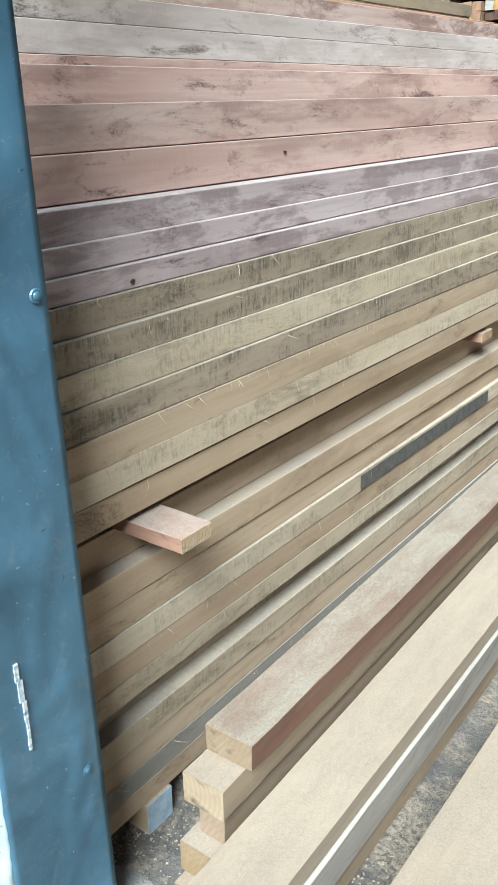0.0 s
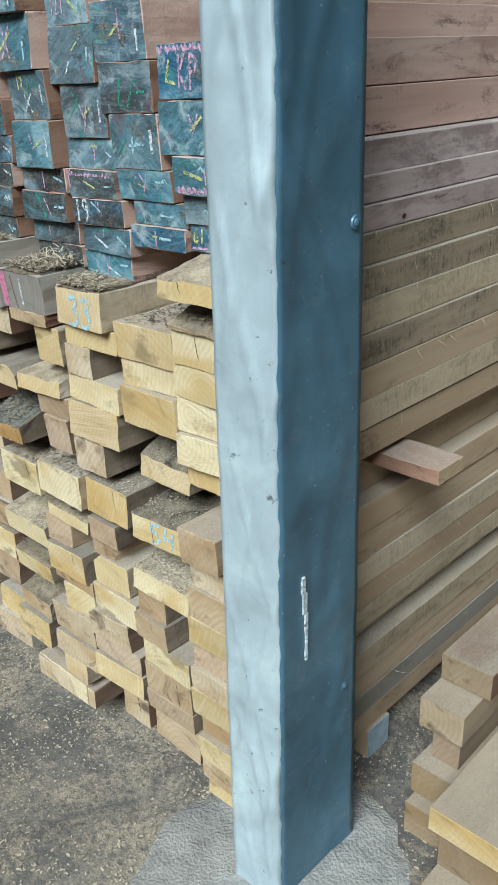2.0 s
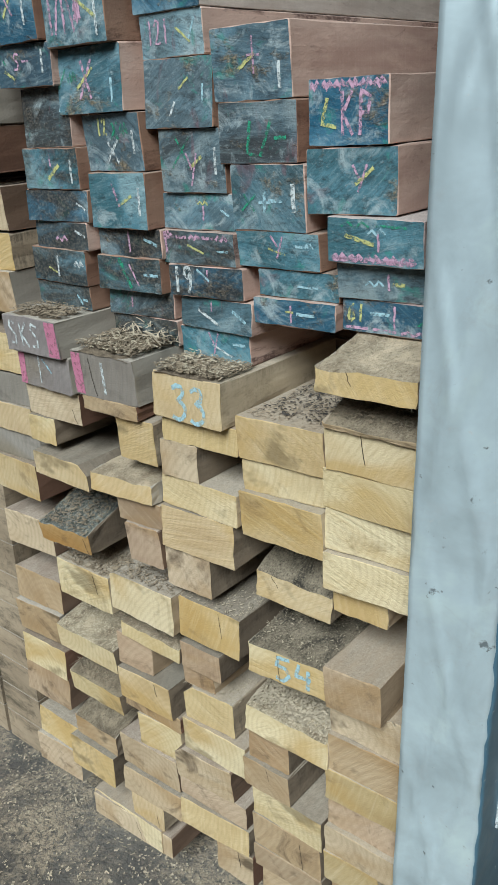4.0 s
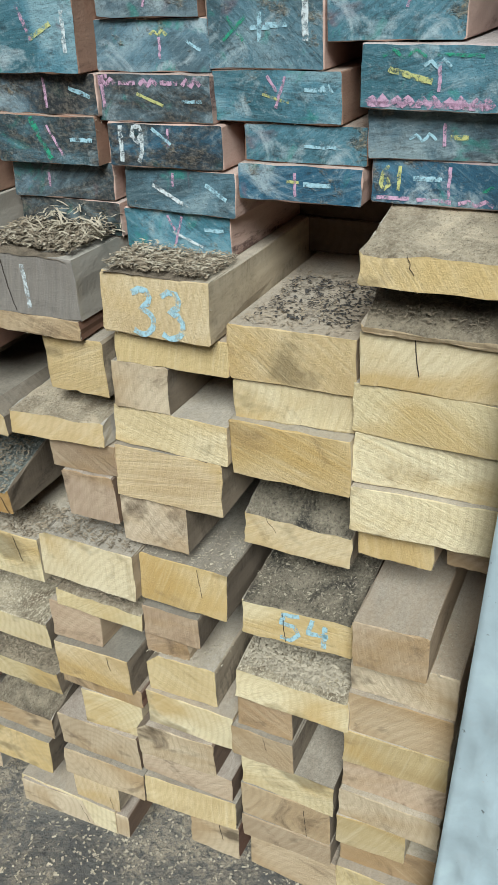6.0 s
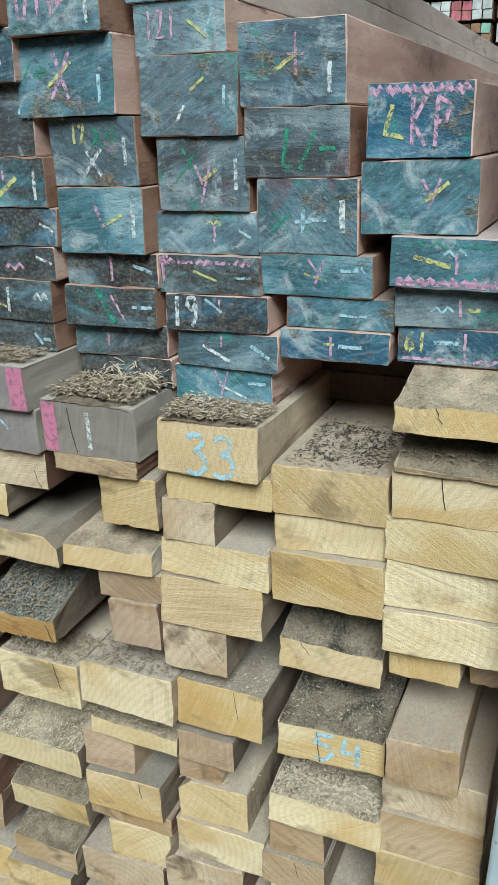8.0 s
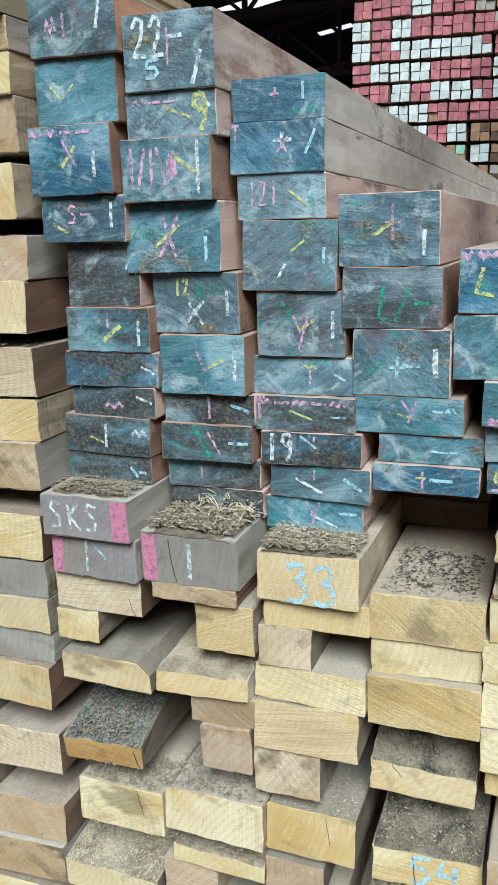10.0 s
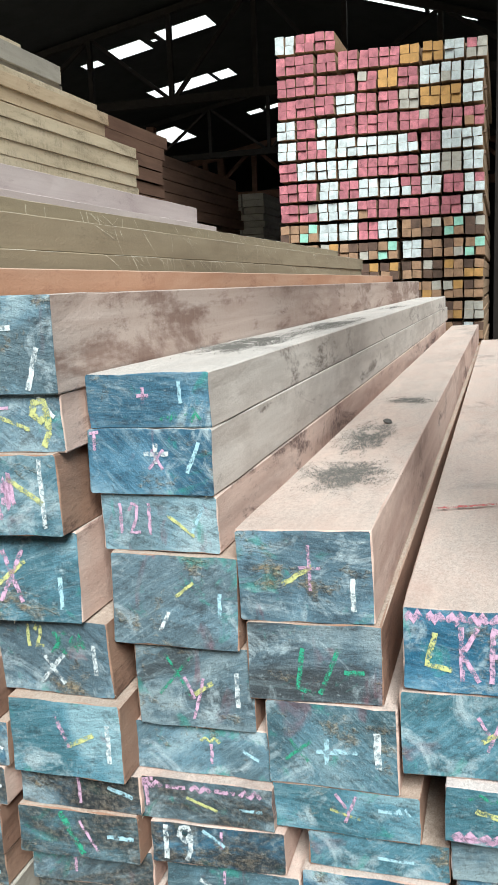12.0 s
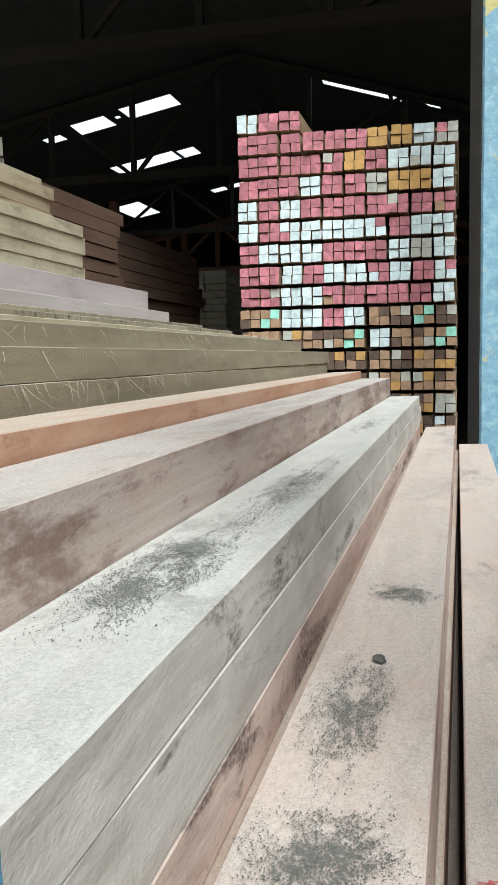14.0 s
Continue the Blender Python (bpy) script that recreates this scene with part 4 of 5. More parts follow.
def bar(bm, a, b, r=0.04):
    a, b = Vector(a), Vector(b)
    m = Matrix.Translation((a + b) / 2) @ (b - a).to_track_quat("Z", "Y").to_matrix().to_4x4() @ Matrix.Diagonal((2 * r, 2 * r, (b - a).length, 1))
    bmesh.ops.create_cube(bm, size=1.0, matrix=m)


def truss(y, x0, x1, low, mat, panels=12, r=0.05):
    t = new("roof_truss")
    t.location = (0, y, 0)
    tagged(t, "dark steel roof truss with diagonal braces", "truss", "roof trusses")
    bm = bmesh.new()
    bar(bm, (x0, 0, low), (x1, 0, low), r * 1.3)
    part("bottom_chord", bm, mat, t)
    for a, b in ((x0, RIDGE_X), (RIDGE_X, x1)):
        bm = bmesh.new()
        bar(bm, (a, 0, roof_z(a) - 0.12), (b, 0, roof_z(b) - 0.12), r)
        part("top_chord", bm, mat, t)
    step = (x1 - x0) / panels
    for i in range(panels + 1):
        x = x0 + i * step
        if roof_z(x) - 0.12 - low > 0.15:
            bm = bmesh.new()
            bar(bm, (x, 0, low), (x, 0, roof_z(x) - 0.12), r * 0.8)
            part("strut", bm, mat, t)
        if i < panels:
            a, b = (x, x + step) if i % 2 == 0 else (x + step, x)
            bm = bmesh.new()
            bar(bm, (a, 0.03, low), (b, 0.03, max(low + 0.1, roof_z(b) - 0.12)), r * 0.6)
            part("brace", bm, mat, t)
    return t


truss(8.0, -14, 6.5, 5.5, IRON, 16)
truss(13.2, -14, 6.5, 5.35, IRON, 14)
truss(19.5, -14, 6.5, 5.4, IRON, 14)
truss(25.0, -15, 7.0, 5.0, RUST, 14, 0.09)
for px, py in ((-8.2, 25.0), (-8.2, 19.5), (-12, 13.2)):
    bm = bmesh.new()
    box(bm, px - 0.1, px + 0.1, py - 0.1, py + 0.1, 0, roof_z(px) - 0.15, 0.01)
    tagged(mesh_object("steel_column", bm, RUST), "rusty steel column under the roof", "column")

# ---- blue pillar at the shed front ----
k = Net("worn_blue_paint")
pg = k.tc.outputs["Object"]
col = k.ramp(k.noise(pg, 14, 6, 0.7, 0.5), [(0.3, (0.11, 0.2, 0.27)), (0.52, (0.17, 0.29, 0.37)), (0.72, (0.3, 0.4, 0.45))])
col = k.mix(k.grey(k.noise(pg, 3.6, 5, 0.72, 0.9), 0.59, 0.63), col, (0.42, 0.35, 0.13))
col = k.mix(k.grey(k.noise(pg, 30, 5, 0.75), 0.64, 0.7), col, (0.24, 0.16, 0.1))
k.bump(k.noise(pg, 40, 5, 0.7), 0.004)
BLUE = k.done(col, 0.6)
pil = new("blue_pillar")
pil.location = (0.225, 4.95, 0)
tagged(pil, "pillar in worn light blue paint with yellow scuffs", "pillar")
bm = bmesh.new()
box(bm, -0.083, 0.083, -0.08, 0.08, 0, 6.0, 0.012)
bmesh.ops.subdivide_edges(bm, edges=[e for e in bm.edges if e.calc_length() > 3], cuts=60)
for v in bm.verts:
    v.co.x += 0.004 * noise.noise((v.co.x * 9, v.co.y * 9, v.co.z * 5))
part("shaft", bm, BLUE, pil)
bm = bmesh.new()
box(bm, -0.15, 0.15, -0.15, 0.15, 0, 0.02, 0.004)
part("base_plate", bm, IRON, pil)
up = new("steel_upright")
up.location = (0.115, 5.5, 0)
tagged(up, "near-black steel upright behind the pillar", "column")
for nm, x0, x1, y0, y1 in (("web", -0.004, 0.004, -0.06, 0.06), ("flange", -0.035, 0.035, -0.068, -0.06), ("flange", -0.035, 0.035, 0.06, 0.068)):
    bm = bmesh.new()
    box(bm, x0, x1, y0, y1, 0, 5.9, 0.0015)
    part(nm, bm, IRON, up)

# ---- stack of bundled sticks with painted ends ----
STICK_SIDE = plain("stick_wood", (0.4, 0.27, 0.17), 0.8, 0, 0.3, 20)
STICKS = {
    "R": plain("pink_red_end_paint", (0.47, 0.16, 0.19), 0.75, 0, 0.6, 22),
    "W": plain("white_end_paint", (0.55, 0.61, 0.61), 0.75, 0, 0.4, 16),
    "O": plain("ochre_end_wood", (0.45, 0.25, 0.08), 0.8, 0, 0.35, 16),
    "B": plain("brown_end_wood", (0.33, 0.2, 0.12), 0.85, 0, 0.4, 16),
    "G": plain("grey_end_wood", (0.4, 0.38, 0.33), 0.85, 0, 0.35, 16),
    "D": plain("dark_brown_end_wood", (0.11, 0.065, 0.045), 0.85, 0, 0.5, 16),
    "M": plain("mint_end_paint", (0.3, 0.58, 0.46), 0.75, 0, 0.35, 14),
}
STICK_WORDS = {"R": "pink-red", "W": "white", "O": "ochre", "B": "bare brown", "G": "grey", "M": "mint green"}
stick_mesh = {}
for code, mat in STICKS.items():
    for kind_no in range(3):
        bm = beam_mesh(0.069, 0.065, 3.0, rng, 0.003, 1.2)
        me = bpy.data.meshes.new("stick")
        bm.to_mesh(me)
        bm.free()
        me.materials.append(STICK_SIDE)
        me.materials.append(mat)
        stick_mesh[code, kind_no] = me
ROWS = ["WRR-------", "RRRRRROOWG", "RRRRRORWWW", "RRRWRRGOOW", "WRWRRRRRRR", "WRWWWWWRWW", "RWWWRRRWGW", "RRWRWWRWRW", "RRWWRRRRRW", "BMWWRWBBMB", "BBBBBMWBBM",
        "BBBBBBBBBB", "BBBBBBBBBB", "GBBBBBGBBG"] + ["BBBBBBBBBB"] * 12
STACK_X, STACK_Y, STACK_TOP, PITCH, BW = -1.63, 6.12, 4.20, 0.163, 0.1622
for r, codes in enumerate(ROWS):
    z = STACK_TOP - (r + 1) * PITCH
    if z < 0.0:
        break
    for c, code in enumerate(codes):
        if code == "-":
            continue
        b = new("stick_bundle")
        b.matrix_world = pose(STACK_X + c * BW + rng.uniform(-0.006, 0.006) + 0.014 * (c > 1) * (r in (1, 7)) + 0.018 * (r > 8) * (c > 5), STACK_Y + rng.uniform(-0.022, 0.022), z, 0, rng.uniform(-1.2, 1.2), 0)
        tagged(b, "bundle of square sticks with %s ends" % STICK_WORDS[code], "stick bundle", "bundles of the stick stack")
        for i in range(2):
            for j in range(2):
                cc = code
                if code == "M" and (i + j) % 2:
                    cc = "B"
                elif code == "B" and rng.random() < 0.6:
                    cc = rng.choice("OGDDDB")
                elif rng.random() < 0.05:
                    cc = rng.choice("RWBG")
                s = new("stick", stick_mesh[cc, rng.randrange(3)])
                s.parent = b
                s.matrix_local = pose(0.04 + i * 0.0765 + rng.uniform(-0.003, 0.003), rng.uniform(-0.014, 0.014), j * 0.069 + rng.uniform(0, 0.002), 0, rng.uniform(-3, 3), 0)
    if r:
        bm = beam_mesh(0.06, 0.023, 1.64, rng, 0.001, 0.4)
        ob = mesh_object("stick_lath", bm, [SHADEWOOD, END_DARK])
        ob.matrix_world = pose(0.0, STACK_Y + 0.3, z + 0.1385, 0, 0, 90)
        tagged(ob, "thin lath between the rows of bundles", "lath", "laths of the stick stack")

# ---- stack beyond the pillar ----
GREY_PAINTS = [plain("dusty_grey_end", (0.13, 0.13, 0.122), 0.85, 0, 0.5, 10), plain("sky_blue_end", (0.1, 0.3, 0.46), 0.7, 0, 0.3, 12), plain("cream_end", (0.6, 0.57, 0.45), 0.8, 0, 0.25, 12), plain("rose_end", (0.62, 0.25, 0.35), 0.8, 0, 0.3, 12)]
rest = bmesh.new()
z = 0.1
while z < 2.28:
    x = 0.44
    while x < 2.6:
        w = rng.choice((0.11, 0.12, 0.15))
        high = z > 1.85
        mat = rng.choice(GREY_PAINTS if high else GREY_PAINTS[:1] * 7 + GREY_PAINTS[1:2])
        if x < 0.8:
            ob = mesh_object("timber_board", beam_mesh(w - 0.012, 0.07, 2.6, rng, 0.0015, 0.8), [GREYWOOD, mat])
            ob.matrix_world = pose(x + w / 2, 6.5 + rng.uniform(-0.03, 0.03), z, 0, rng.uniform(-1, 1), 0)
            tagged(ob, "grey dusty board with painted end in the far stack", "timber board", "boards of the far stack")
        else:
            box(rest, x + 0.004, x + w - 0.004, 6.5 + rng.uniform(-0.03, 0.03), 9.1, z, z + 0.075)
        x += w
    z += 0.088
tagged(mesh_object("far_stack_boards", rest, GREYWOOD), "grey boards of the far stack", "timber", kind="stuff")
for xx in (0.45, 1.5, 2.4):
    bm = bmesh.new()
    box(bm, xx, xx + 0.12, 6.6, 8.9, 0, 0.1, 0.004)
    tagged(mesh_object("bearer", bm, TAN), "wooden bearer under the far stack", "bearer")

# ---- darker stacks deep in the shed ----
def far_pile(x0, x1, y0, y1, top, mat, end, lab, h=0.12, lean=0.0):
    z, bm = 0.0, bmesh.new()
    while z < top:
        w = (x1 - x0) / 3
        for i in range(3):
            a = x0 + i * w + rng.uniform(-0.02, 0.02)
            box(bm, a, a + w - 0.015, y0 + rng.uniform(-0.06, 0.06), y1 + rng.uniform(-0.2, 0.1), z, z + h - 0.012)
        z += h
    return tagged(mesh_object("board_pile", bm, mat), lab, "timber", kind="stuff")


far_pile(-4.3, -3.05, 5.3, 7.3, 3.7, BROWN, END_DARK, "stack of brown boards under the roof")
far_pile(-4.9, -3.6, 8.2, 11.6, 3.75, BROWN, END_DARK, "stack of dark brown boards deep in the shed", 0.14)
far_pile(-5.6, -4.3, 15.5, 19, 4.0, GREYWOOD, END_GREY, "dim far stack of greyish boards", 0.13)

# ---- chalk marks on the board ends ----
GLYPH = {
    "1": [[(0.5, 1), (0.45, 0)]],
    "2": [[(0, 0.75), (0.3, 1), (0.7, 0.9), (0.6, 0.5), (0.05, 0.05), (0.9, 0.08)]],
    "3": [[(0.0, 0.88), (0.3, 0.99), (0.6, 0.97), (0.74, 0.84), (0.66, 0.7), (0.34, 0.57), (0.66, 0.52), (0.86, 0.38), (0.84, 0.18), (0.62, 0.04), (0.32, 0.0), (0.0, 0.08)]],
    "4": [[(0.2, 1), (0, 0.45), (0.9, 0.5)], [(0.75, 0.85), (0.7, 0)]],
    "5": [[(0.85, 1), (0.15, 0.95), (0.05, 0.6), (0.6, 0.58), (0.8, 0.28), (0.45, 0), (0, 0.06)]],
    "6": [[(0.7, 1), (0.2, 0.7), (0.05, 0.25), (0.4, 0), (0.8, 0.2), (0.6, 0.45), (0.1, 0.35)]],
    "9": [[(0.8, 0.75), (0.45, 0.55), (0.1, 0.72), (0.25, 0.96), (0.7, 0.98), (0.8, 0.7), (0.75, 0.3), (0.45, 0.0)]],
    "K": [[(0.1, 1), (0.15, 0)], [(0.8, 1), (0.15, 0.5), (0.85, 0)]],
    "A": [[(0, 0), (0.45, 1), (0.9, 0)], [(0.2, 0.4), (0.75, 0.4)]],
    "N": [[(0.05, 0), (0.1, 1), (0.8, 0.05), (0.85, 1)]],
    "S": [[(0.8, 0.9), (0.3, 1), (0.1, 0.75), (0.7, 0.4), (0.6, 0.08), (0.05, 0.05)]],
    "L": [[(0.4, 1), (0.1, 0.1), (0.95, 0.0)]],
    "P": [[(0.15, 0), (0.2, 1), (0.8, 0.85), (0.7, 0.5), (0.2, 0.5)]],
    "T": [[(0, 0.95), (1, 1)], [(0.5, 0.95), (0.5, 0)]],
    "-": [[(0, 0.5), (1, 0.5)]],
    "+": [[(0, 0.5), (1, 0.5)], [(0.5, 1), (0.5, 0)]],
    "x": [[(0, 0), (1, 1)], [(0.2, 1), (0.9, 0)]],
    "/": [[(0, 0), (1, 1)]],
    "\\": [[(0, 1), (1, 0)]],
    "|": [[(0.5, 1), (0.5, 0)]],
    "Y": [[(0, 1), (0.5, 0.5)], [(1, 1), (0.4, 0)]],
    "~": [[(0, 0.3), (0.25, 0.8), (0.5, 0.2), (0.75, 0.9), (1, 0.3)]],
}


def mark(ob, colour, text, u0, v0, u1, v1, wide=0.0042):
    """Chalk strokes on a board's end, in the box from u0, v0 to u1, v1 (parts of its width and height): uneven ribbons."""
    w, h, ca, cb = size[ob]
    bm = bmesh.new()
    n = len(text)
    for g, ch in enumerate(text):
        a, b = u0 + (u1 - u0) * g / n, u0 + (u1 - u0) * (g + 0.82 if n > 1 else 1) / n
        for line in GLYPH[ch]:
            pts = [Vector(((a + (b - a) * x - 0.5) * w, (v0 + (v1 - v0) * y) * h)) for x, y in line]
            path = []
            for p, q in zip(pts, pts[1:]):
                k = max(2, int((q - p).length / 0.005))
                path += [p + (q - p) * (i / k) for i in range(k)]
            path.append(pts[-1])
            path = [c + Vector((rng.uniform(-1, 1), rng.uniform(-1, 1))) * 0.0006 for c in path]
            last = None
            for i, c in enumerate(path):
                t = (path[min(i + 1, len(path) - 1)] - path[max(i - 1, 0)]).normalized()
                sd = Vector((-t.y, t.x)) * wide * rng.uniform(0.4, 0.52)
                pair = [bm.verts.new((e.x, ca * e.x + cb * (e.y - h / 2) - 0.0012, e.y)) for e in (c - sd, c + sd)]
                if last:
                    bm.faces.new((last[0], last[1], pair[1], pair[0]))
                last = pair
    bmesh.ops.recalc_face_normals(bm, faces=bm.faces)
    return part("chalk_mark", bm, colour, ob)


def band(ob, u0, u1, colour=PINK_PAINT):
    """A painted band over the height of a board's end."""
    w, h, ca, cb = size[ob]
    bm = bmesh.new()
    last = None
    for i in range(9):
        v = 0.03 + 0.94 * i / 8
        pair = []
        for u in (u0 + rng.uniform(0, 0.012), u1 - rng.uniform(0, 0.012)):
            x = (u - 0.5) * w
            pair.append(bm.verts.new((x, ca * x + cb * (v * h - h / 2) - 0.001, v * h)))
        if last:
            bm.faces.new((last[0], last[1], pair[1], pair[0]))
        last = pair
    return part("paint_band", bm, colour, ob, "pink painted band")


W, S, P, Y, G = WHITE_CHALK, SKY_CHALK, PINK_CHALK, YELLOW_CHALK, GREEN_CHALK
c5, c4, c3, c2, c1 = (stack[c] for c in ("C5", "C4", "C3", "C2", "C1"))
mark(c5[0], P, "~~~~~~", 0.02, 0.8, 0.98, 0.98, 0.007)
mark(c5[0], Y, "L", 0.16, 0.28, 0.38, 0.72, 0.007)
mark(c5[0], P, "KP", 0.42, 0.15, 0.85, 0.8, 0.006)
mark(c5[1], P, "Y", 0.52, 0.35, 0.68, 0.75)
mark(c5[1], Y, "/", 0.55, 0.45, 0.75, 0.7, 0.006)
mark(c5[2], P, "~~~~~", 0.05, 0.04, 0.95, 0.22, 0.008)
mark(c5[2], P, "--", 0.05, 0.0, 0.98, 0.18, 0.007)
mark(c5[2], Y, "\\", 0.2, 0.45, 0.5, 0.62, 0.007)
mark(c5[2], S, "~", 0.44, 0.62, 0.62, 0.8)
mark(c5[2], P, "|", 0.5, 0.3, 0.6, 0.75)
mark(c5[2], G, "~-", 0.15, 0.75, 0.9, 0.95, 0.004)
mark(c5[3], S, "~", 0.28, 0.35, 0.46, 0.55)
mark(c5[3], Y, "-", 0.55, 0.35, 0.66, 0.6, 0.006)
mark(c5[3], P, "|", 0.48, 0.3, 0.54, 0.75)
mark(c5[4], Y, "61", 0.06, 0.3, 0.24, 0.85, 0.005)
mark(c5[4], S, "-", 0.28, 0.5, 0.46, 0.7, 0.006)
mark(c5[4], P, "|", 0.46, 0.2, 0.56, 0.9)
mark(c5[4], P, "--~", 0.04, 0.05, 0.85, 0.2, 0.005)
mark(c5[4], G, "/", 0.72, 0.4, 0.92, 0.7)

mark(c4[0], Y, "/", 0.34, 0.42, 0.56, 0.62, 0.006)
mark(c4[0], P, "+", 0.46, 0.35, 0.62, 0.85, 0.004)
mark(c4[0], W, "|", 0.8, 0.14, 0.9, 0.5, 0.006)
mark(c4[1], G, "L/-", 0.36, 0.12, 0.9, 0.7, 0.006)
mark(c4[2], S, "+", 0.38, 0.28, 0.55, 0.6, 0.006)
mark(c4[2], S, "-", 0.52, 0.42, 0.7, 0.5, 0.006)
mark(c4[2], W, "|", 0.8, 0.3, 0.9, 0.72, 0.009)
mark(c4[2], G, "x", 0.14, 0.3, 0.34, 0.55)
mark(c4[3], P, "Y", 0.44, 0.3, 0.58, 0.9)
mark(c4[3], Y, "\\", 0.4, 0.4, 0.6, 0.55)
mark(c4[3], S, "-~", 0.72, 0.55, 0.95, 0.75, 0.005)
mark(c4[4], S, "-", 0.5, 0.4, 0.75, 0.5)
mark(c4[5], P, "|", 0.44, 0.15, 0.5, 0.8)
mark(c4[5], S, "-", 0.54, 0.4, 0.76, 0.6, 0.006)
mark(c4[5], Y, "-", 0.4, 0.5, 0.5, 0.6)

mark(c3[0], P, "+", 0.42, 0.45, 0.52, 0.75)
mark(c3[0], S, "|", 0.72, 0.45, 0.82, 0.85, 0.005)
mark(c3[0], G, "~~", 0.6, 0.08, 0.95, 0.3)
mark(c3[1], W, "+", 0.46, 0.48, 0.66, 0.78, 0.006)
mark(c3[1], P, "x", 0.5, 0.4, 0.62, 0.7)
mark(c3[1], S, "/", 0.8, 0.35, 0.9, 0.8, 0.005)
mark(c3[1], P, "T", 0.02, 0.68, 0.1, 0.95)
mark(c3[2], P, "121", 0.12, 0.3, 0.5, 0.85)
mark(c3[2], Y, "\\", 0.58, 0.3, 0.8, 0.65)
mark(c3[2], S, "/", 0.78, 0.35, 0.88, 0.8)
mark(c3[3], Y, "/", 0.52, 0.55, 0.66, 0.72)
mark(c3[3], W, "/", 0.38, 0.16, 0.46, 0.38, 0.005)
mark(c3[3], S, "|", 0.82, 0.35, 0.9, 0.62, 0.005)
mark(c3[4], G, "x", 0.2, 0.4, 0.5, 0.9, 0.004)
mark(c3[4], P, "Y", 0.42, 0.12, 0.58, 0.62)
mark(c3[4], Y, "/", 0.5, 0.42, 0.66, 0.58, 0.006)
mark(c3[4], W, "|", 0.82, 0.3, 0.9, 0.72, 0.006)
mark(c3[5], Y, "~", 0.48, 0.65, 0.62, 0.8)
mark(c3[5], P, "|", 0.53, 0.25, 0.59, 0.65)
mark(c3[5], S, "\\", 0.78, 0.4, 0.9, 0.58)
mark(c3[6], P, "~-~-~", 0.05, 0.72, 0.95, 0.92, 0.006)
mark(c3[6], P, "T", 0.02, 0.3, 0.14, 0.95, 0.006)
mark(c3[6], Y, "\\", 0.38, 0.35, 0.6, 0.6)
mark(c3[6], S, "-", 0.76, 0.4, 0.92, 0.5)
mark(c3[7], W, "19", 0.06, 0.12, 0.36, 0.95, 0.007)
mark(c3[7], S, "\\", 0.4, 0.55, 0.56, 0.9, 0.005)
mark(c3[7], P, "|", 0.5, 0.5, 0.58, 0.9)
mark(c3[8], W, "\\", 0.26, 0.15, 0.58, 0.6, 0.006)
mark(c3[8], S, "\\", 0.74, 0.4, 0.92, 0.7, 0.006)
mark(c3[8], P, "|", 0.42, 0.6, 0.48, 0.9)
mark(c3[9], P, "Y", 0.42, 0.2, 0.56, 0.9)
mark(c3[9], W, "\\", 0.46, 0.2, 0.74, 0.5)
mark(c3[9], S, "-", 0.76, 0.55, 0.94, 0.7, 0.006)

mark(c2[0], W, "22-", 0.12, 0.42, 0.7, 0.95, 0.007)
mark(c2[0], P, "|", 0.46, 0.3, 0.54, 0.8)
mark(c2[0], S, "5", 0.25, 0.16, 0.42, 0.4, 0.006)
mark(c2[0], W, "/", 0.76, 0.05, 0.86, 0.48, 0.007)
mark(c2[1], P, "~--", 0.08, 0.68, 0.6, 0.88)
mark(c2[1], Y, "\\", 0.42, 0.4, 0.72, 0.68, 0.005)
mark(c2[1], Y, "9", 0.74, 0.1, 0.92, 0.9, 0.009)
mark(c2[1], W, "\\", 0.82, 0.6, 0.94, 0.95, 0.006)
mark(c2[2], P, "|/|\\~", 0.08, 0.2, 0.64, 0.85, 0.006)
mark(c2[2], Y, "\\", 0.58, 0.4, 0.86, 0.72, 0.007)
mark(c2[2], W, "|", 0.8, 0.1, 0.92, 0.95, 0.006)
mark(c2[3], P, "x", 0.36, 0.22, 0.56, 0.8, 0.006)
mark(c2[3], Y, "/", 0.32, 0.38, 0.58, 0.68, 0.006)
mark(c2[3], G, "/~", 0.02, 0.4, 0.34, 0.7)
mark(c2[3], S, "|", 0.8, 0.15, 0.9, 0.5, 0.006)
mark(c2[4], Y, "12", 0.26, 0.62, 0.46, 0.92, 0.005)
mark(c2[4], G, "x~", 0.5, 0.55, 0.82, 0.85, 0.006)
mark(c2[4], W, "x", 0.36, 0.15, 0.6, 0.55, 0.006)
mark(c2[4], W, "|", 0.82, 0.3, 0.92, 0.7, 0.006)
mark(c2[5], P, "\\", 0.42, 0.4, 0.54, 0.82, 0.006)
mark(c2[5], Y, "/", 0.52, 0.42, 0.76, 0.6, 0.007)
mark(c2[5], W, "|", 0.84, 0.25, 0.93, 0.75, 0.007)
mark(c2[6], P, "|", 0.45, 0.15, 0.55, 0.9, 0.005)
mark(c2[6], S, "\\", 0.74, 0.45, 0.94, 0.65, 0.006)
mark(c2[7], G, "\\", 0.36, 0.1, 0.54, 0.95, 0.009)
mark(c2[7], P, "\\", 0.52, 0.2, 0.66, 0.8)
mark(c2[7], S, "-", 0.74, 0.45, 0.96, 0.6, 0.006)
mark(c2[8], P, "|", 0.34, 0.3, 0.4, 0.7)

mark(c1[0], P, "~|", 0.2, 0.3, 0.5, 0.7)
mark(c1[0], W, "/", 0.78, 0.4, 0.84, 0.9, 0.006)
mark(c1[1], Y, "\\/", 0.18, 0.4, 0.5, 0.6)
mark(c1[2], P, "~~--", 0.02, 0.82, 0.8, 0.96, 0.006)
mark(c1[2], P, "\\", 0.42, 0.4, 0.58, 0.8)
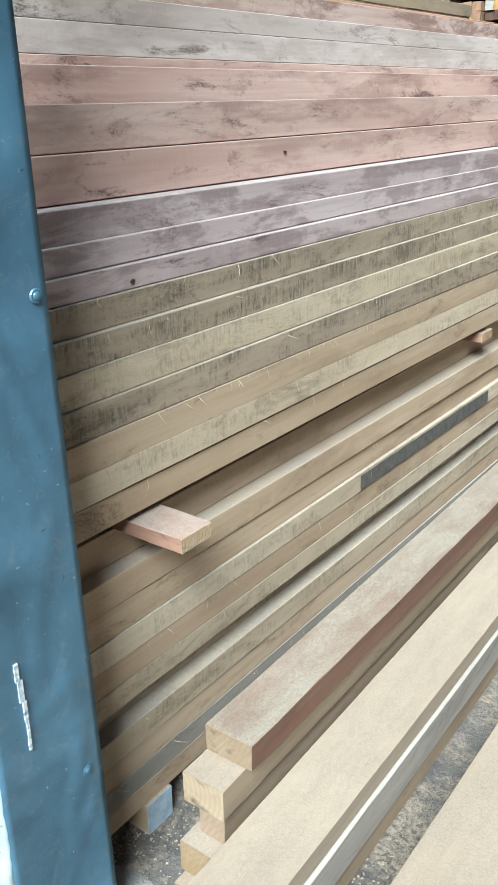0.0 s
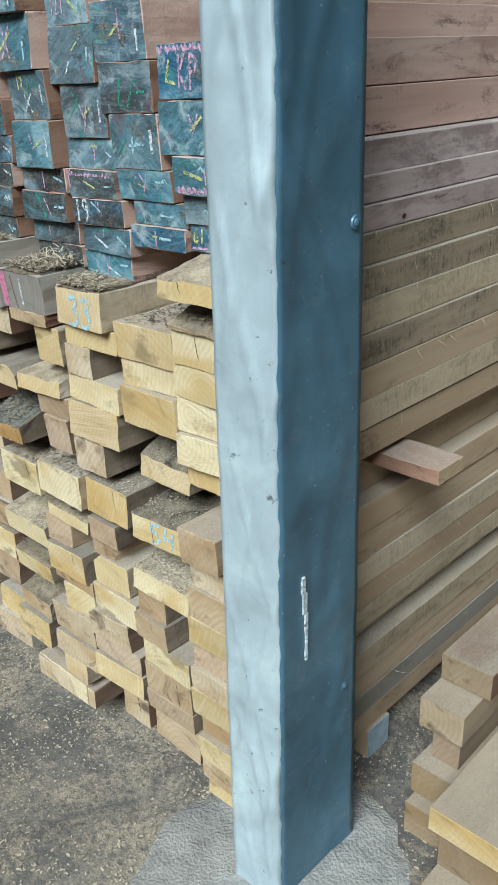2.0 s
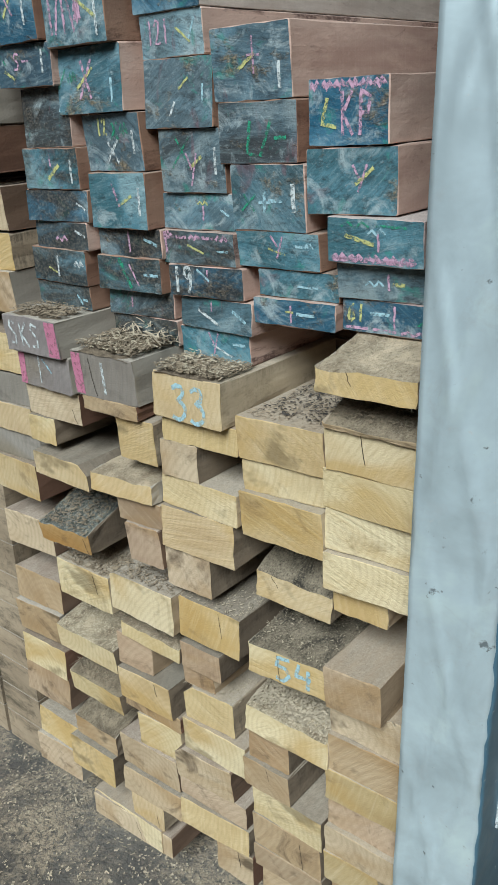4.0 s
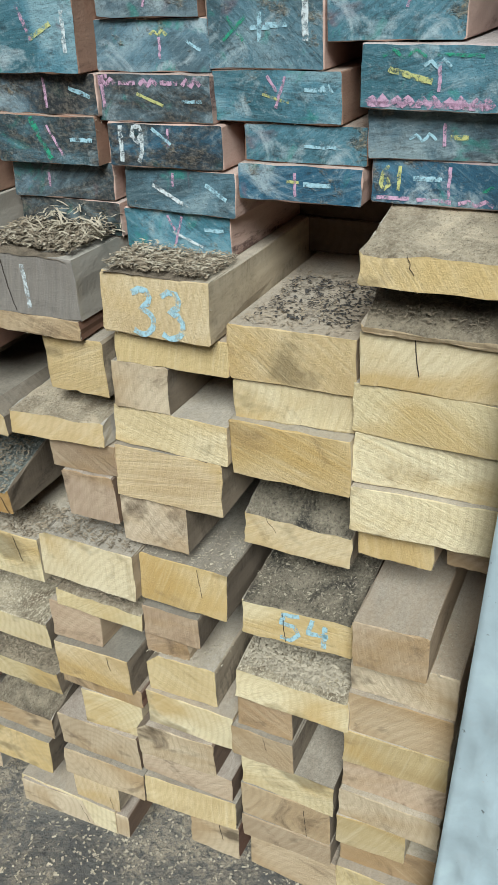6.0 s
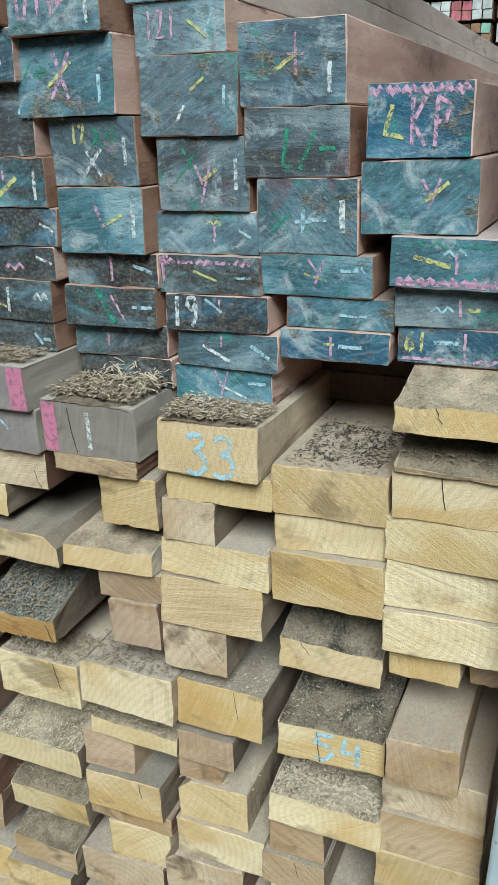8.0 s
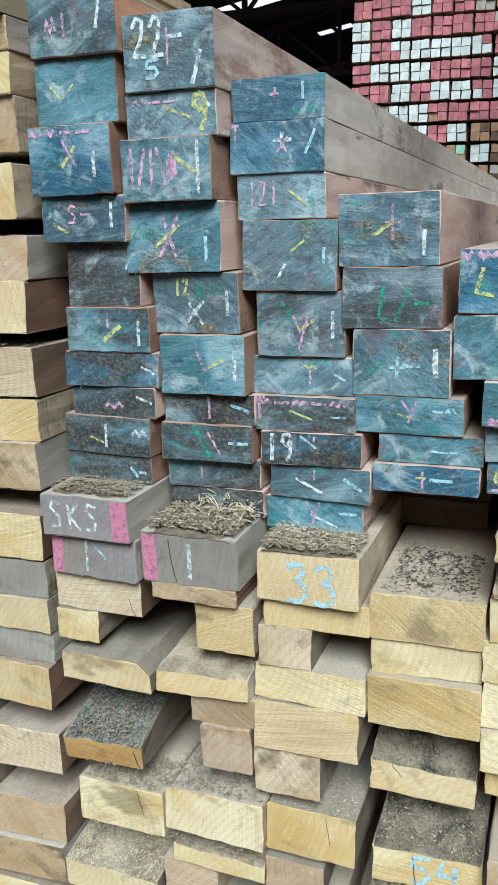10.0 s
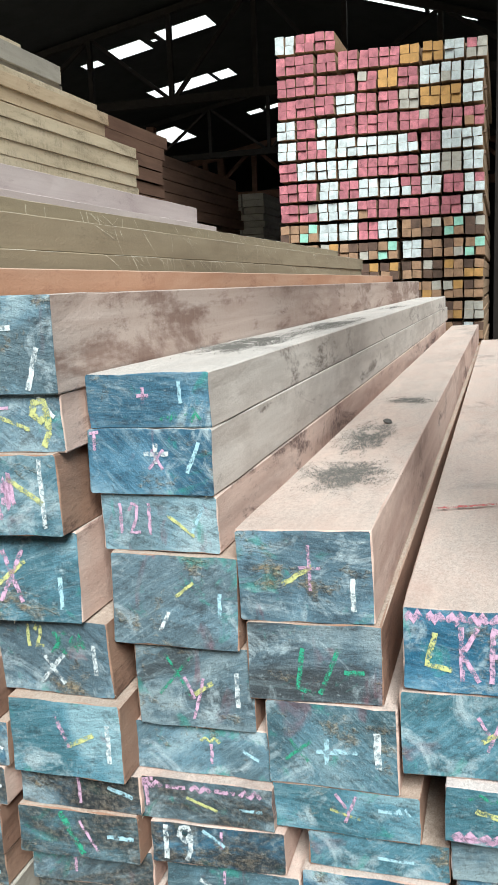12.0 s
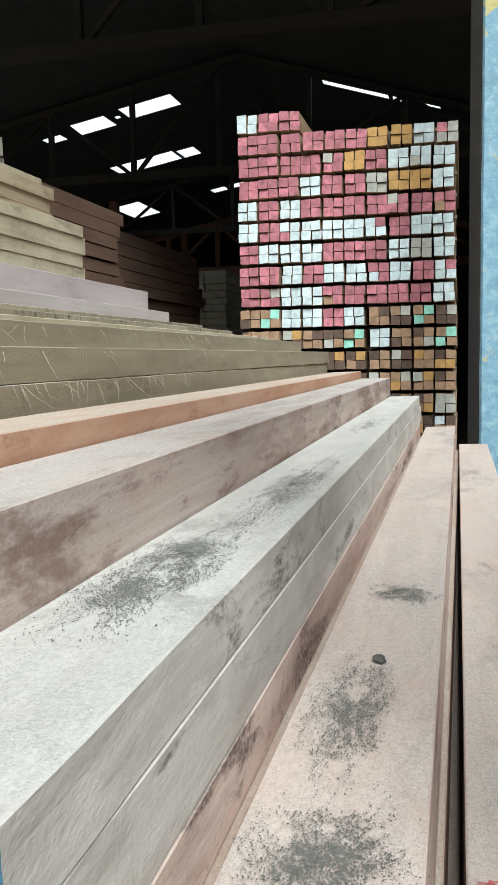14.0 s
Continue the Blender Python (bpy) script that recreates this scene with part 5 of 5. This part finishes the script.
mark(c1[2], Y, "/", 0.4, 0.4, 0.58, 0.7, 0.006)
mark(c1[2], W, "|", 0.76, 0.25, 0.82, 0.6, 0.007)
mark(c1[3], G, "\\", 0.02, 0.5, 0.2, 0.9)
mark(c1[3], Y, "\\", 0.14, 0.2, 0.32, 0.4, 0.006)
mark(c1[3], P, "S-", 0.32, 0.4, 0.62, 0.8)
mark(c1[3], W, "|", 0.8, 0.3, 0.88, 0.85, 0.006)
mark(c1[4], S, "~", 0.82, 0.5, 0.95, 0.75)
mark(c1[5], P, "|", 0.48, 0.55, 0.54, 0.85)
mark(c1[5], Y, "/", 0.44, 0.25, 0.66, 0.6, 0.008)
mark(c1[5], W, "|", 0.82, 0.15, 0.92, 0.75, 0.006)
mark(c1[6], W, "\\", 0.82, 0.4, 0.96, 0.6)
mark(c1[7], P, "~", 0.4, 0.25, 0.62, 0.5, 0.006)
mark(c1[7], W, "\\", 0.78, 0.5, 0.96, 0.7, 0.005)
mark(c1[8], W, "|", 0.46, 0.2, 0.52, 0.8, 0.006)
mark(c1[8], Y, "\\", 0.3, 0.3, 0.46, 0.45)
mark(c1[8], W, "~", 0.8, 0.5, 0.96, 0.75, 0.006)
mark(c1[9], S, "\\-", 0.76, 0.2, 0.96, 0.6, 0.006)
mark(c1[10], W, "SKS", 0.1, 0.2, 0.72, 0.85, 0.006)
band(c1[10], 0.8, 0.995)
mark(c1[11], W, "|", 0.4, 0.15, 0.46, 0.9, 0.005)
mark(c1[11], S, "\\", 0.5, 0.5, 0.66, 0.85, 0.005)
band(c1[11], 0.01, 0.14)
band(c2[10], 0.01, 0.17)
mark(c2[10], W, "|", 0.48, 0.12, 0.54, 0.85, 0.008)
mark(c3[10], S, "33", 0.3, 0.04, 0.84, 0.8, 0.009)
b54 = [b for b in c4 if abs(b.location.z - 0.818) < 0.01][0]
mark(b54, S, "54", 0.36, 0.12, 0.86, 0.88, 0.009)

# drying cracks in the bare ends
CRACK = plain("dark_crack", (0.035, 0.025, 0.018), 0.95)
for cname in ("C1", "C2", "C3", "C4", "C5"):
    for ob in stack[cname]:
        if ob.name.startswith("timber_board") and rng.random() < 0.22:
            w, h, ca, cb = size[ob]
            u = rng.uniform(0.15, 0.9)
            GLYPH["c"] = [[(0.1, 1.0), (0.3 + rng.uniform(-0.1, 0.1), 0.7), (0.55 + rng.uniform(-0.1, 0.1), 0.4), (0.95, 0.0)]]
            va, vb = (rng.uniform(0.3, 0.6), 0.97) if rng.random() < 0.6 else (0.03, rng.uniform(0.4, 0.97))
            ck = mark(ob, CRACK, "c", u, va, min(0.97, u + rng.uniform(0.03, 0.12)), vb, rng.uniform(0.0008, 0.002))
            ck.name = "crack"

# red crayon line on the top of the outer beam
bm = bmesh.new()
for i in range(10):
    x = 0.045 + i * 0.011
    bm.faces.new([bm.verts.new((x + dx, 0.41 + 0.004 * i + dy * rng.uniform(0.7, 1.2), 0)) for dx, dy in ((0, -0.006), (0.0115, -0.006), (0.0115, 0.006), (0, 0.006))])
cr = part("crayon_line", bm, RED_CRAYON, c5[0], "short red crayon line")
cr.matrix_local = c5[0].matrix_world.inverted() @ pose(0, 0, 1.8715 + 0.0015, 0, -1.2, 0)


# ---- shavings, sawdust, grit and splinters ----
def chips(name, label, spots, mat, count, length=(0.008, 0.03), thick=0.0012, heap=0.006, lift=0.35, seed=1):
    """Loose curls and flakes scattered over patches (x0, x1, y0, y1, z); denser in the middle of each."""
    r = random.Random(seed)
    bm = bmesh.new()
    for x0, x1, y0, y1, z, *fall in spots:
        for _ in range(count):
            u, v = r.random(), r.random()
            if r.random() > 0.35 + 1.3 * (0.5 + noise.noise((u * 4 + x0 * 9, v * 4 + z * 9, seed))):
                continue
            px, py = x0 + (x1 - x0) * u, y0 + (y1 - y0) * v
            ln = r.uniform(*length)
            a = r.uniform(0, math.tau)
            up = r.uniform(-0.1, lift) if r.random() < 0.5 else 0.0
            d = Vector((math.cos(a), math.sin(a), up)) * ln / 2
            s = Vector((-math.sin(a), math.cos(a), r.uniform(-0.5, 0.5))) * r.uniform(0.5, 1.6) * thick
            c = Vector((px, py, z - (fall[0] * (1 - v) if fall else 0) + 0.0015 + abs(d.z) + r.random() ** 2 * heap))
            q = [bm.verts.new(p) for p in (c - d - s, c - d + s, c + s * 1.2 + Vector((0, 0, ln * 0.08)), c - s * 1.2 + Vector((0, 0, ln * 0.08)), c + d - s, c + d + s)]
            bm.faces.new((q[0], q[1], q[2], q[3]))
            bm.faces.new((q[3], q[2], q[5], q[4]))
    return tagged(mesh_object(name, bm, mat), label, "shavings", kind="stuff")


CHIP_PALE = plain("pale_shavings", (0.52, 0.46, 0.35), 0.9, 0, 0.4, 80)
STRAW = plain("straw_fibres", (0.66, 0.58, 0.42), 0.9, 0, 0.3, 80)
GRIT = plain("black_grit", (0.07, 0.065, 0.06), 0.9, 0, 0.5, 90)


def heap(x0, x1, y0, y1, z, height, mat, seed):
    """A low uneven layer of sawdust."""
    bm = bmesh.new()
    n, m = 26, 18
    g = []
    for j in range(m + 1):
        row = []
        for i in range(n + 1):
            u, v = i / n, j / m
            edge = min(1, 5 * min(u, 1 - u, v + 0.08, 1 - v))
            row.append(bm.verts.new((x0 + (x1 - x0) * u, y0 + (y1 - y0) * v, z - 0.002 + height * edge * (0.55 + 0.7 * noise.noise((u * 5, v * 5, seed)) + 0.3 * noise.noise((u * 22, v * 22, seed))))))
        g.append(row)
    for a, b in zip(g, g[1:]):
        for i in range(n):
            bm.faces.new((a[i], a[i + 1], b[i + 1], b[i]))
    return tagged(mesh_object("sawdust_heap", bm, mat, smooth=True), "low heap of sawdust on a board", "sawdust", kind="stuff")


heap(-0.245, -0.085, -0.1, 0.0, 1.389, 0.012, DUST, 1)
heap(-0.445, -0.29, -0.12, -0.01, 1.402, 0.012, DUST, 2)
heap(-0.63, -0.475, -0.125, -0.04, 1.456, 0.008, DUST, 3)
chips("wood_shavings", "brown curled shavings heaped on a board end", [(-0.245, -0.085, -0.1, 0.0, 1.396)], CHIPS, 2600, (0.004, 0.014), 0.0006, 0.006, 0.35, 2)
chips("wood_shavings", "dark and pale shavings heaped on a grey board", [(-0.445, -0.285, -0.11, 0.01, 1.41)], CHIPS, 2300, (0.004, 0.015), 0.0008, 0.009, 0.45, 3)
chips("wood_shavings", "pale straw-like shavings on a grey board", [(-0.39, -0.275, -0.06, 0.01, 1.412)], CHIP_PALE, 220, (0.01, 0.04), 0.0008, 0.028, 0.8, 4)
chips("wood_shavings", "fine pale chips on a board of the stack", [(-0.05, 0.14, -0.095, 0.04, 0.757, 0.026)], CHIP_PALE, 3200, (0.003, 0.01), 0.0011, 0.004, 0.4, 5)
chips("wood_shavings", "dark shavings and bark on a yellow board", [(-0.04, 0.1, -0.05, 0.12, 1.337)], GRIT, 700, (0.002, 0.009), 0.0009, 0.003, 0.3, 6)
chips("wood_shavings", "brown shavings on a yellow board", [(-0.05, 0.11, -0.08, 0.15, 1.337), (0.13, 0.275, -0.08, 0.02, 1.422, 0.05)], CHIPS, 500, (0.003, 0.011), 0.0007, 0.003, 0.3, 7)
chips("wood_shavings", "grey shavings on boards of the stack", [(-0.63, -0.475, -0.125, -0.04, 1.462), (-0.62, -0.475, -0.125, 0.02, 1.033, 0.05), (-0.43, -0.24, -0.1, 0.05, 0.903), (-0.61, -0.44, -0.1, 0.0, 0.876),
       (-0.63, -0.45, -0.1, 0.0, 0.586, 0.03), (-0.43, -0.27, -0.1, 0.0, 0.785)], CHIPS, 900, (0.003, 0.011), 0.0008, 0.003, 0.4, 8)
chips("wood_shavings", "fine chips on ledges of the stack", [(-0.86, -0.69, -0.06, 0.02, 1.697), (-0.23, -0.075, -0.09, 0.03, 0.905), (-0.04, 0.14, -0.09, 0.1, 0.909, 0.023), (0.15, 0.28, -0.1, 0.05, 0.836), (-0.24, -0.1, -0.09, 0.0, 0.683)], CHIP_PALE, 420, (0.002, 0.007), 0.0007, 0.002, 0.3, 9)

chips("wood_shavings", "pale flecks among the shavings", [(-0.245, -0.085, -0.1, 0.0, 1.398), (-0.445, -0.29, -0.11, 0.0, 1.412)], CHIP_PALE, 700, (0.003, 0.011), 0.0008, 0.009, 0.4, 14)
# patches of grit on the tops of the beams
GREY_GRIT = plain("grey_grit", (0.13, 0.122, 0.11), 0.95, 0, 0.4, 90)


def grit(label, spots, seed):
    """Fine grains spread round (x, y, z, wide, long, count), thinning outwards in streaks."""
    r = random.Random(seed)
    bm = bmesh.new()
    for x, y, z, wide, long, count in spots:
        for _ in range(count):
            a, b = r.gauss(0, 0.45), r.gauss(0, 0.45)
            if abs(a) > 1.1 or abs(b) > 1.5 or noise.noise((a * 2.2 + x * 7, b * 2.6 + y * 5, seed)) + 0.7 * noise.noise((a * 7, b * 8, seed)) + 0.4 * noise.noise((a * 19, b * 22, seed)) < 0.9 * (a * a + b * b) - 0.2 + r.uniform(-0.6, 0.6):
                continue
            s = 0.00028 + 0.0010 * r.random() ** 8
            c = Vector((x + a * wide, y + b * long, z + s * 0.3))
            t = r.uniform(0, 6.28)
            ring = [bm.verts.new(c + Vector((math.cos(t + q) * s, math.sin(t + q) * s * 1.3, 0))) for q in (0, 2.1, 4.2)]
            top = bm.verts.new(c + Vector((0, 0, s)))
            for q in range(3):
                bm.faces.new((ring[q], ring[(q + 1) % 3], top))
    return tagged(mesh_object("beam_grit", bm, GREY_GRIT), label, "grit", kind="stuff")


Z11, Z10 = 2.1292, 1.9542
grit("dark grit on the top of a beam", [(-0.265, 0.47, Z11, 0.07, 0.26, 60000), (-0.24, 1.05, Z11, 0.06, 0.45, 36000), (-0.25, 2.3, Z11, 0.05, 0.35, 7000), (-0.41, 2.2, 2.2215, 0.05, 0.4, 1700)], 11)
grit("dark grit on the top of a lower beam", [(-0.07, 0.28, Z10, 0.075, 0.13, 50000), (-0.085, 0.58, Z10, 0.055, 0.2, 44000), (-0.06, 1.05, Z10, 0.07, 0.08, 20000)], 12)
bm = bmesh.new()
bmesh.ops.create_icosphere(bm, subdivisions=2, radius=0.009)
for v in bm.verts:
    v.co *= 1 + 0.5 * noise.noise(v.co * 130)
    v.co.z *= 0.55
pb = mesh_object("pebble", bm, GRIT)
pb.location = (-0.069, 0.733, 1.9575)
tagged(pb, "small dark clod lying on a beam", "pebble")


def splinters(name, label, spots, mat, seed, length=(0.012, 0.05), down=1.0):
    """Torn fibres that hang from board edges; spots: (x, y0, y1, z, count, out)."""
    r = random.Random(seed)
    bm = bmesh.new()
    for x, y0, y1, z, count, out in spots:
        for _ in range(count):
            p = Vector((x + r.uniform(-0.001, 0.002), r.uniform(y0, y1), z + r.uniform(-0.004, 0.003)))
            ln, bend = r.uniform(*length), r.uniform(-1.6, 1.6)
            ax = Vector((r.uniform(0.1, 0.5) * out, r.uniform(-0.7, 0.7), -down * r.uniform(0.2, 1.0))).normalized()
            prev = None
            for i in range(4):
                q = p + ax * ln * i / 3 + Vector((0.002 * out, bend * ln * (i / 3) ** 2 * 0.5, 0))
                wd = 0.0013 * (1 - i / 4)
                pair = (bm.verts.new(q + Vector((0, wd, 0))), bm.verts.new(q - Vector((0, wd, 0))))
                if prev:
                    bm.faces.new((prev[0], prev[1], pair[1], pair[0]))
                prev = pair
    return tagged(mesh_object(name, bm, mat), label, "splinters", kind="stuff")


splinters("splinters", "pale torn fibres on the side of the stack",
          [(0.332 - 0.11 * max(0, z - 1.2), 0.2, 4.0, z, n, 1) for z, n in ((1.49, 12), (1.42, 30), (1.352, 40), (1.277, 26), (1.203, 40), (1.126, 24), (1.055, 20))], STRAW, 21, (0.006, 0.04))
splinters("splinters", "straw-coloured fibres on the low side of the stack", [(0.312, 0.2, 4.0, z, n, 1) for z, n in ((0.752, 10), (0.672, 14), (0.6, 18), (0.53, 12), (0.46, 14), (0.385, 12), (0.235, 16))], STRAW, 23, (0.006, 0.035))
splinters("splinters", "straw-coloured fibres on the olive boards", [(-0.69, 0.8, 4.2, 2.303, 60, 1), (-0.86, 0.8, 4.2, 2.42, 50, 1), (-0.70, 0.8, 4.2, 2.362, 45, 1)], CHIP_PALE, 22, (0.02, 0.08))
fringe = bmesh.new()
r = random.Random(31)
for col in ("C5", "C4", "C3", "C2", "C1", "C0"):
    for ob in stack[col]:
        w, h, ca, cb = size[ob]
        mw = ob.matrix_world
        dense = 60 if ob.name.startswith("timber_board") else 10
        for _ in range(r.randrange(3, dense)):
            if r.random() < 0.65:
                x, z, dx, dz = r.uniform(-w / 2, w / 2), 0.001, r.uniform(-0.4, 0.4), -1.0
            else:
                x, z, dx, dz = w / 2 - 0.001, r.uniform(0, h), 1.0, r.uniform(-0.6, 0.2)
            p = Vector((x, ca * x + cb * (z - h / 2) + 0.002, z))
            d = Vector((dx, r.uniform(-0.8, -0.1), dz)).normalized() * r.uniform(0.0012, 0.003 + 0.005 * r.random() ** 4)
            s = Vector((d.z, 0, -d.x)).normalized() * r.uniform(0.0003, 0.001)
            fringe.faces.new([fringe.verts.new(mw @ q) for q in (p - s, p + s, p + d)])
tagged(mesh_object("saw_fringe", fringe, CHIP_PALE), "ragged saw fibres along the cut ends", "splinters", kind="stuff")

# grit and chips on the ground
r = random.Random(41)
bm = bmesh.new()
for _ in range(46000):
    x, y = r.uniform(-1.5, 1.3), r.uniform(-1.3, 0.7)
    if noise.noise((x * 2.2, y * 2.2, 3.0)) < r.uniform(-0.5, 0.4) or (x > 0.3 and r.random() < 0.4):
        continue
    a, ln = r.uniform(0, math.tau), r.uniform(0.003, 0.006 + 0.012 * r.random() ** 3)
    d, s = Vector((math.cos(a), math.sin(a), 0.1)) * ln / 2, Vector((-math.sin(a), math.cos(a), r.uniform(-0.4, 0.4))) * r.uniform(0.001, 0.0028)
    c = Vector((x, y, 0.003 + abs(s.z) + ln * 0.06))
    bm.faces.new([bm.verts.new(q) for q in (c - d - s, c - d + s, c + d + s, c + d - s)])
tagged(mesh_object("ground_chips", bm, CHIP_PALE), "pale wood chips scattered on the yard", "wood chips", kind="stuff")
bm = bmesh.new()
for _ in range(2600):
    x, y = r.uniform(-1.5, 1.5), r.uniform(-1.5, 1.2)
    rad = r.uniform(0.0015, 0.005)
    m = Matrix.LocRotScale((x, y, rad * 0.5), Euler((r.random() * 6, r.random() * 6, r.random() * 6)), (rad, rad * 0.8, rad * 0.6))
    vs = [bm.verts.new(m @ Vector(v)) for v in ((1, 0, 0), (-1, 0, 0), (0, 1, 0), (0, -1, 0), (0, 0, 1), (0, 0, -1))]
    for t in ((0, 2, 4), (2, 1, 4), (1, 3, 4), (3, 0, 4), (2, 0, 5), (1, 2, 5), (3, 1, 5), (0, 3, 5)):
        bm.faces.new([vs[i] for i in t])
tagged(mesh_object("ground_grit", bm, plain("grit_stone", (0.2, 0.19, 0.17), 0.9, 0, 0.4, 40)), "small grit and stones on the yard", "grit", kind="stuff")


# a grey stained stretch and a few knots on the side of the stack
SMEAR = plain("grey_stain", (0.13, 0.125, 0.11), 0.9, 0, 0.5, 30)
KNOT = plain("dark_red_knot", (0.1, 0.03, 0.025), 0.85, 0, 0.4, 60)
low = [b for b in c5 if abs(b.location.z - 0.603) < 0.01][0]
w, h, ca, cb = size[low]
bm = bmesh.new()
last = None
for i in range(26):
    y = 1.6 + 0.045 * i
    pair = [bm.verts.new((w / 2 + 0.0045, y, 0.006 + rng.uniform(0, 0.003))), bm.verts.new((w / 2 + 0.0045, y, h - 0.006 - rng.uniform(0, 0.003)))]
    if last:
        bm.faces.new((last[0], last[1], pair[1], pair[0]))
    last = pair
part("stain", bm, SMEAR, low, "dark grey stained stretch")
for idx, ky, kz, rad in ((4, 0.47, 0.3, 0.007), (1, 1.2, 0.6, 0.008)):
    ob = c5[idx]
    w, h, ca, cb = size[ob]
    bm = bmesh.new()
    ring = [bm.verts.new((w / 2 + 0.003, ky + math.cos(a) * rad * rng.uniform(0.7, 1.6), h * kz + math.sin(a) * rad * rng.uniform(0.4, 0.9))) for a in (i * math.tau / 14 for i in range(14))]
    bm.faces.new(ring)
    part("knot", bm, KNOT, ob, "small dark knot")
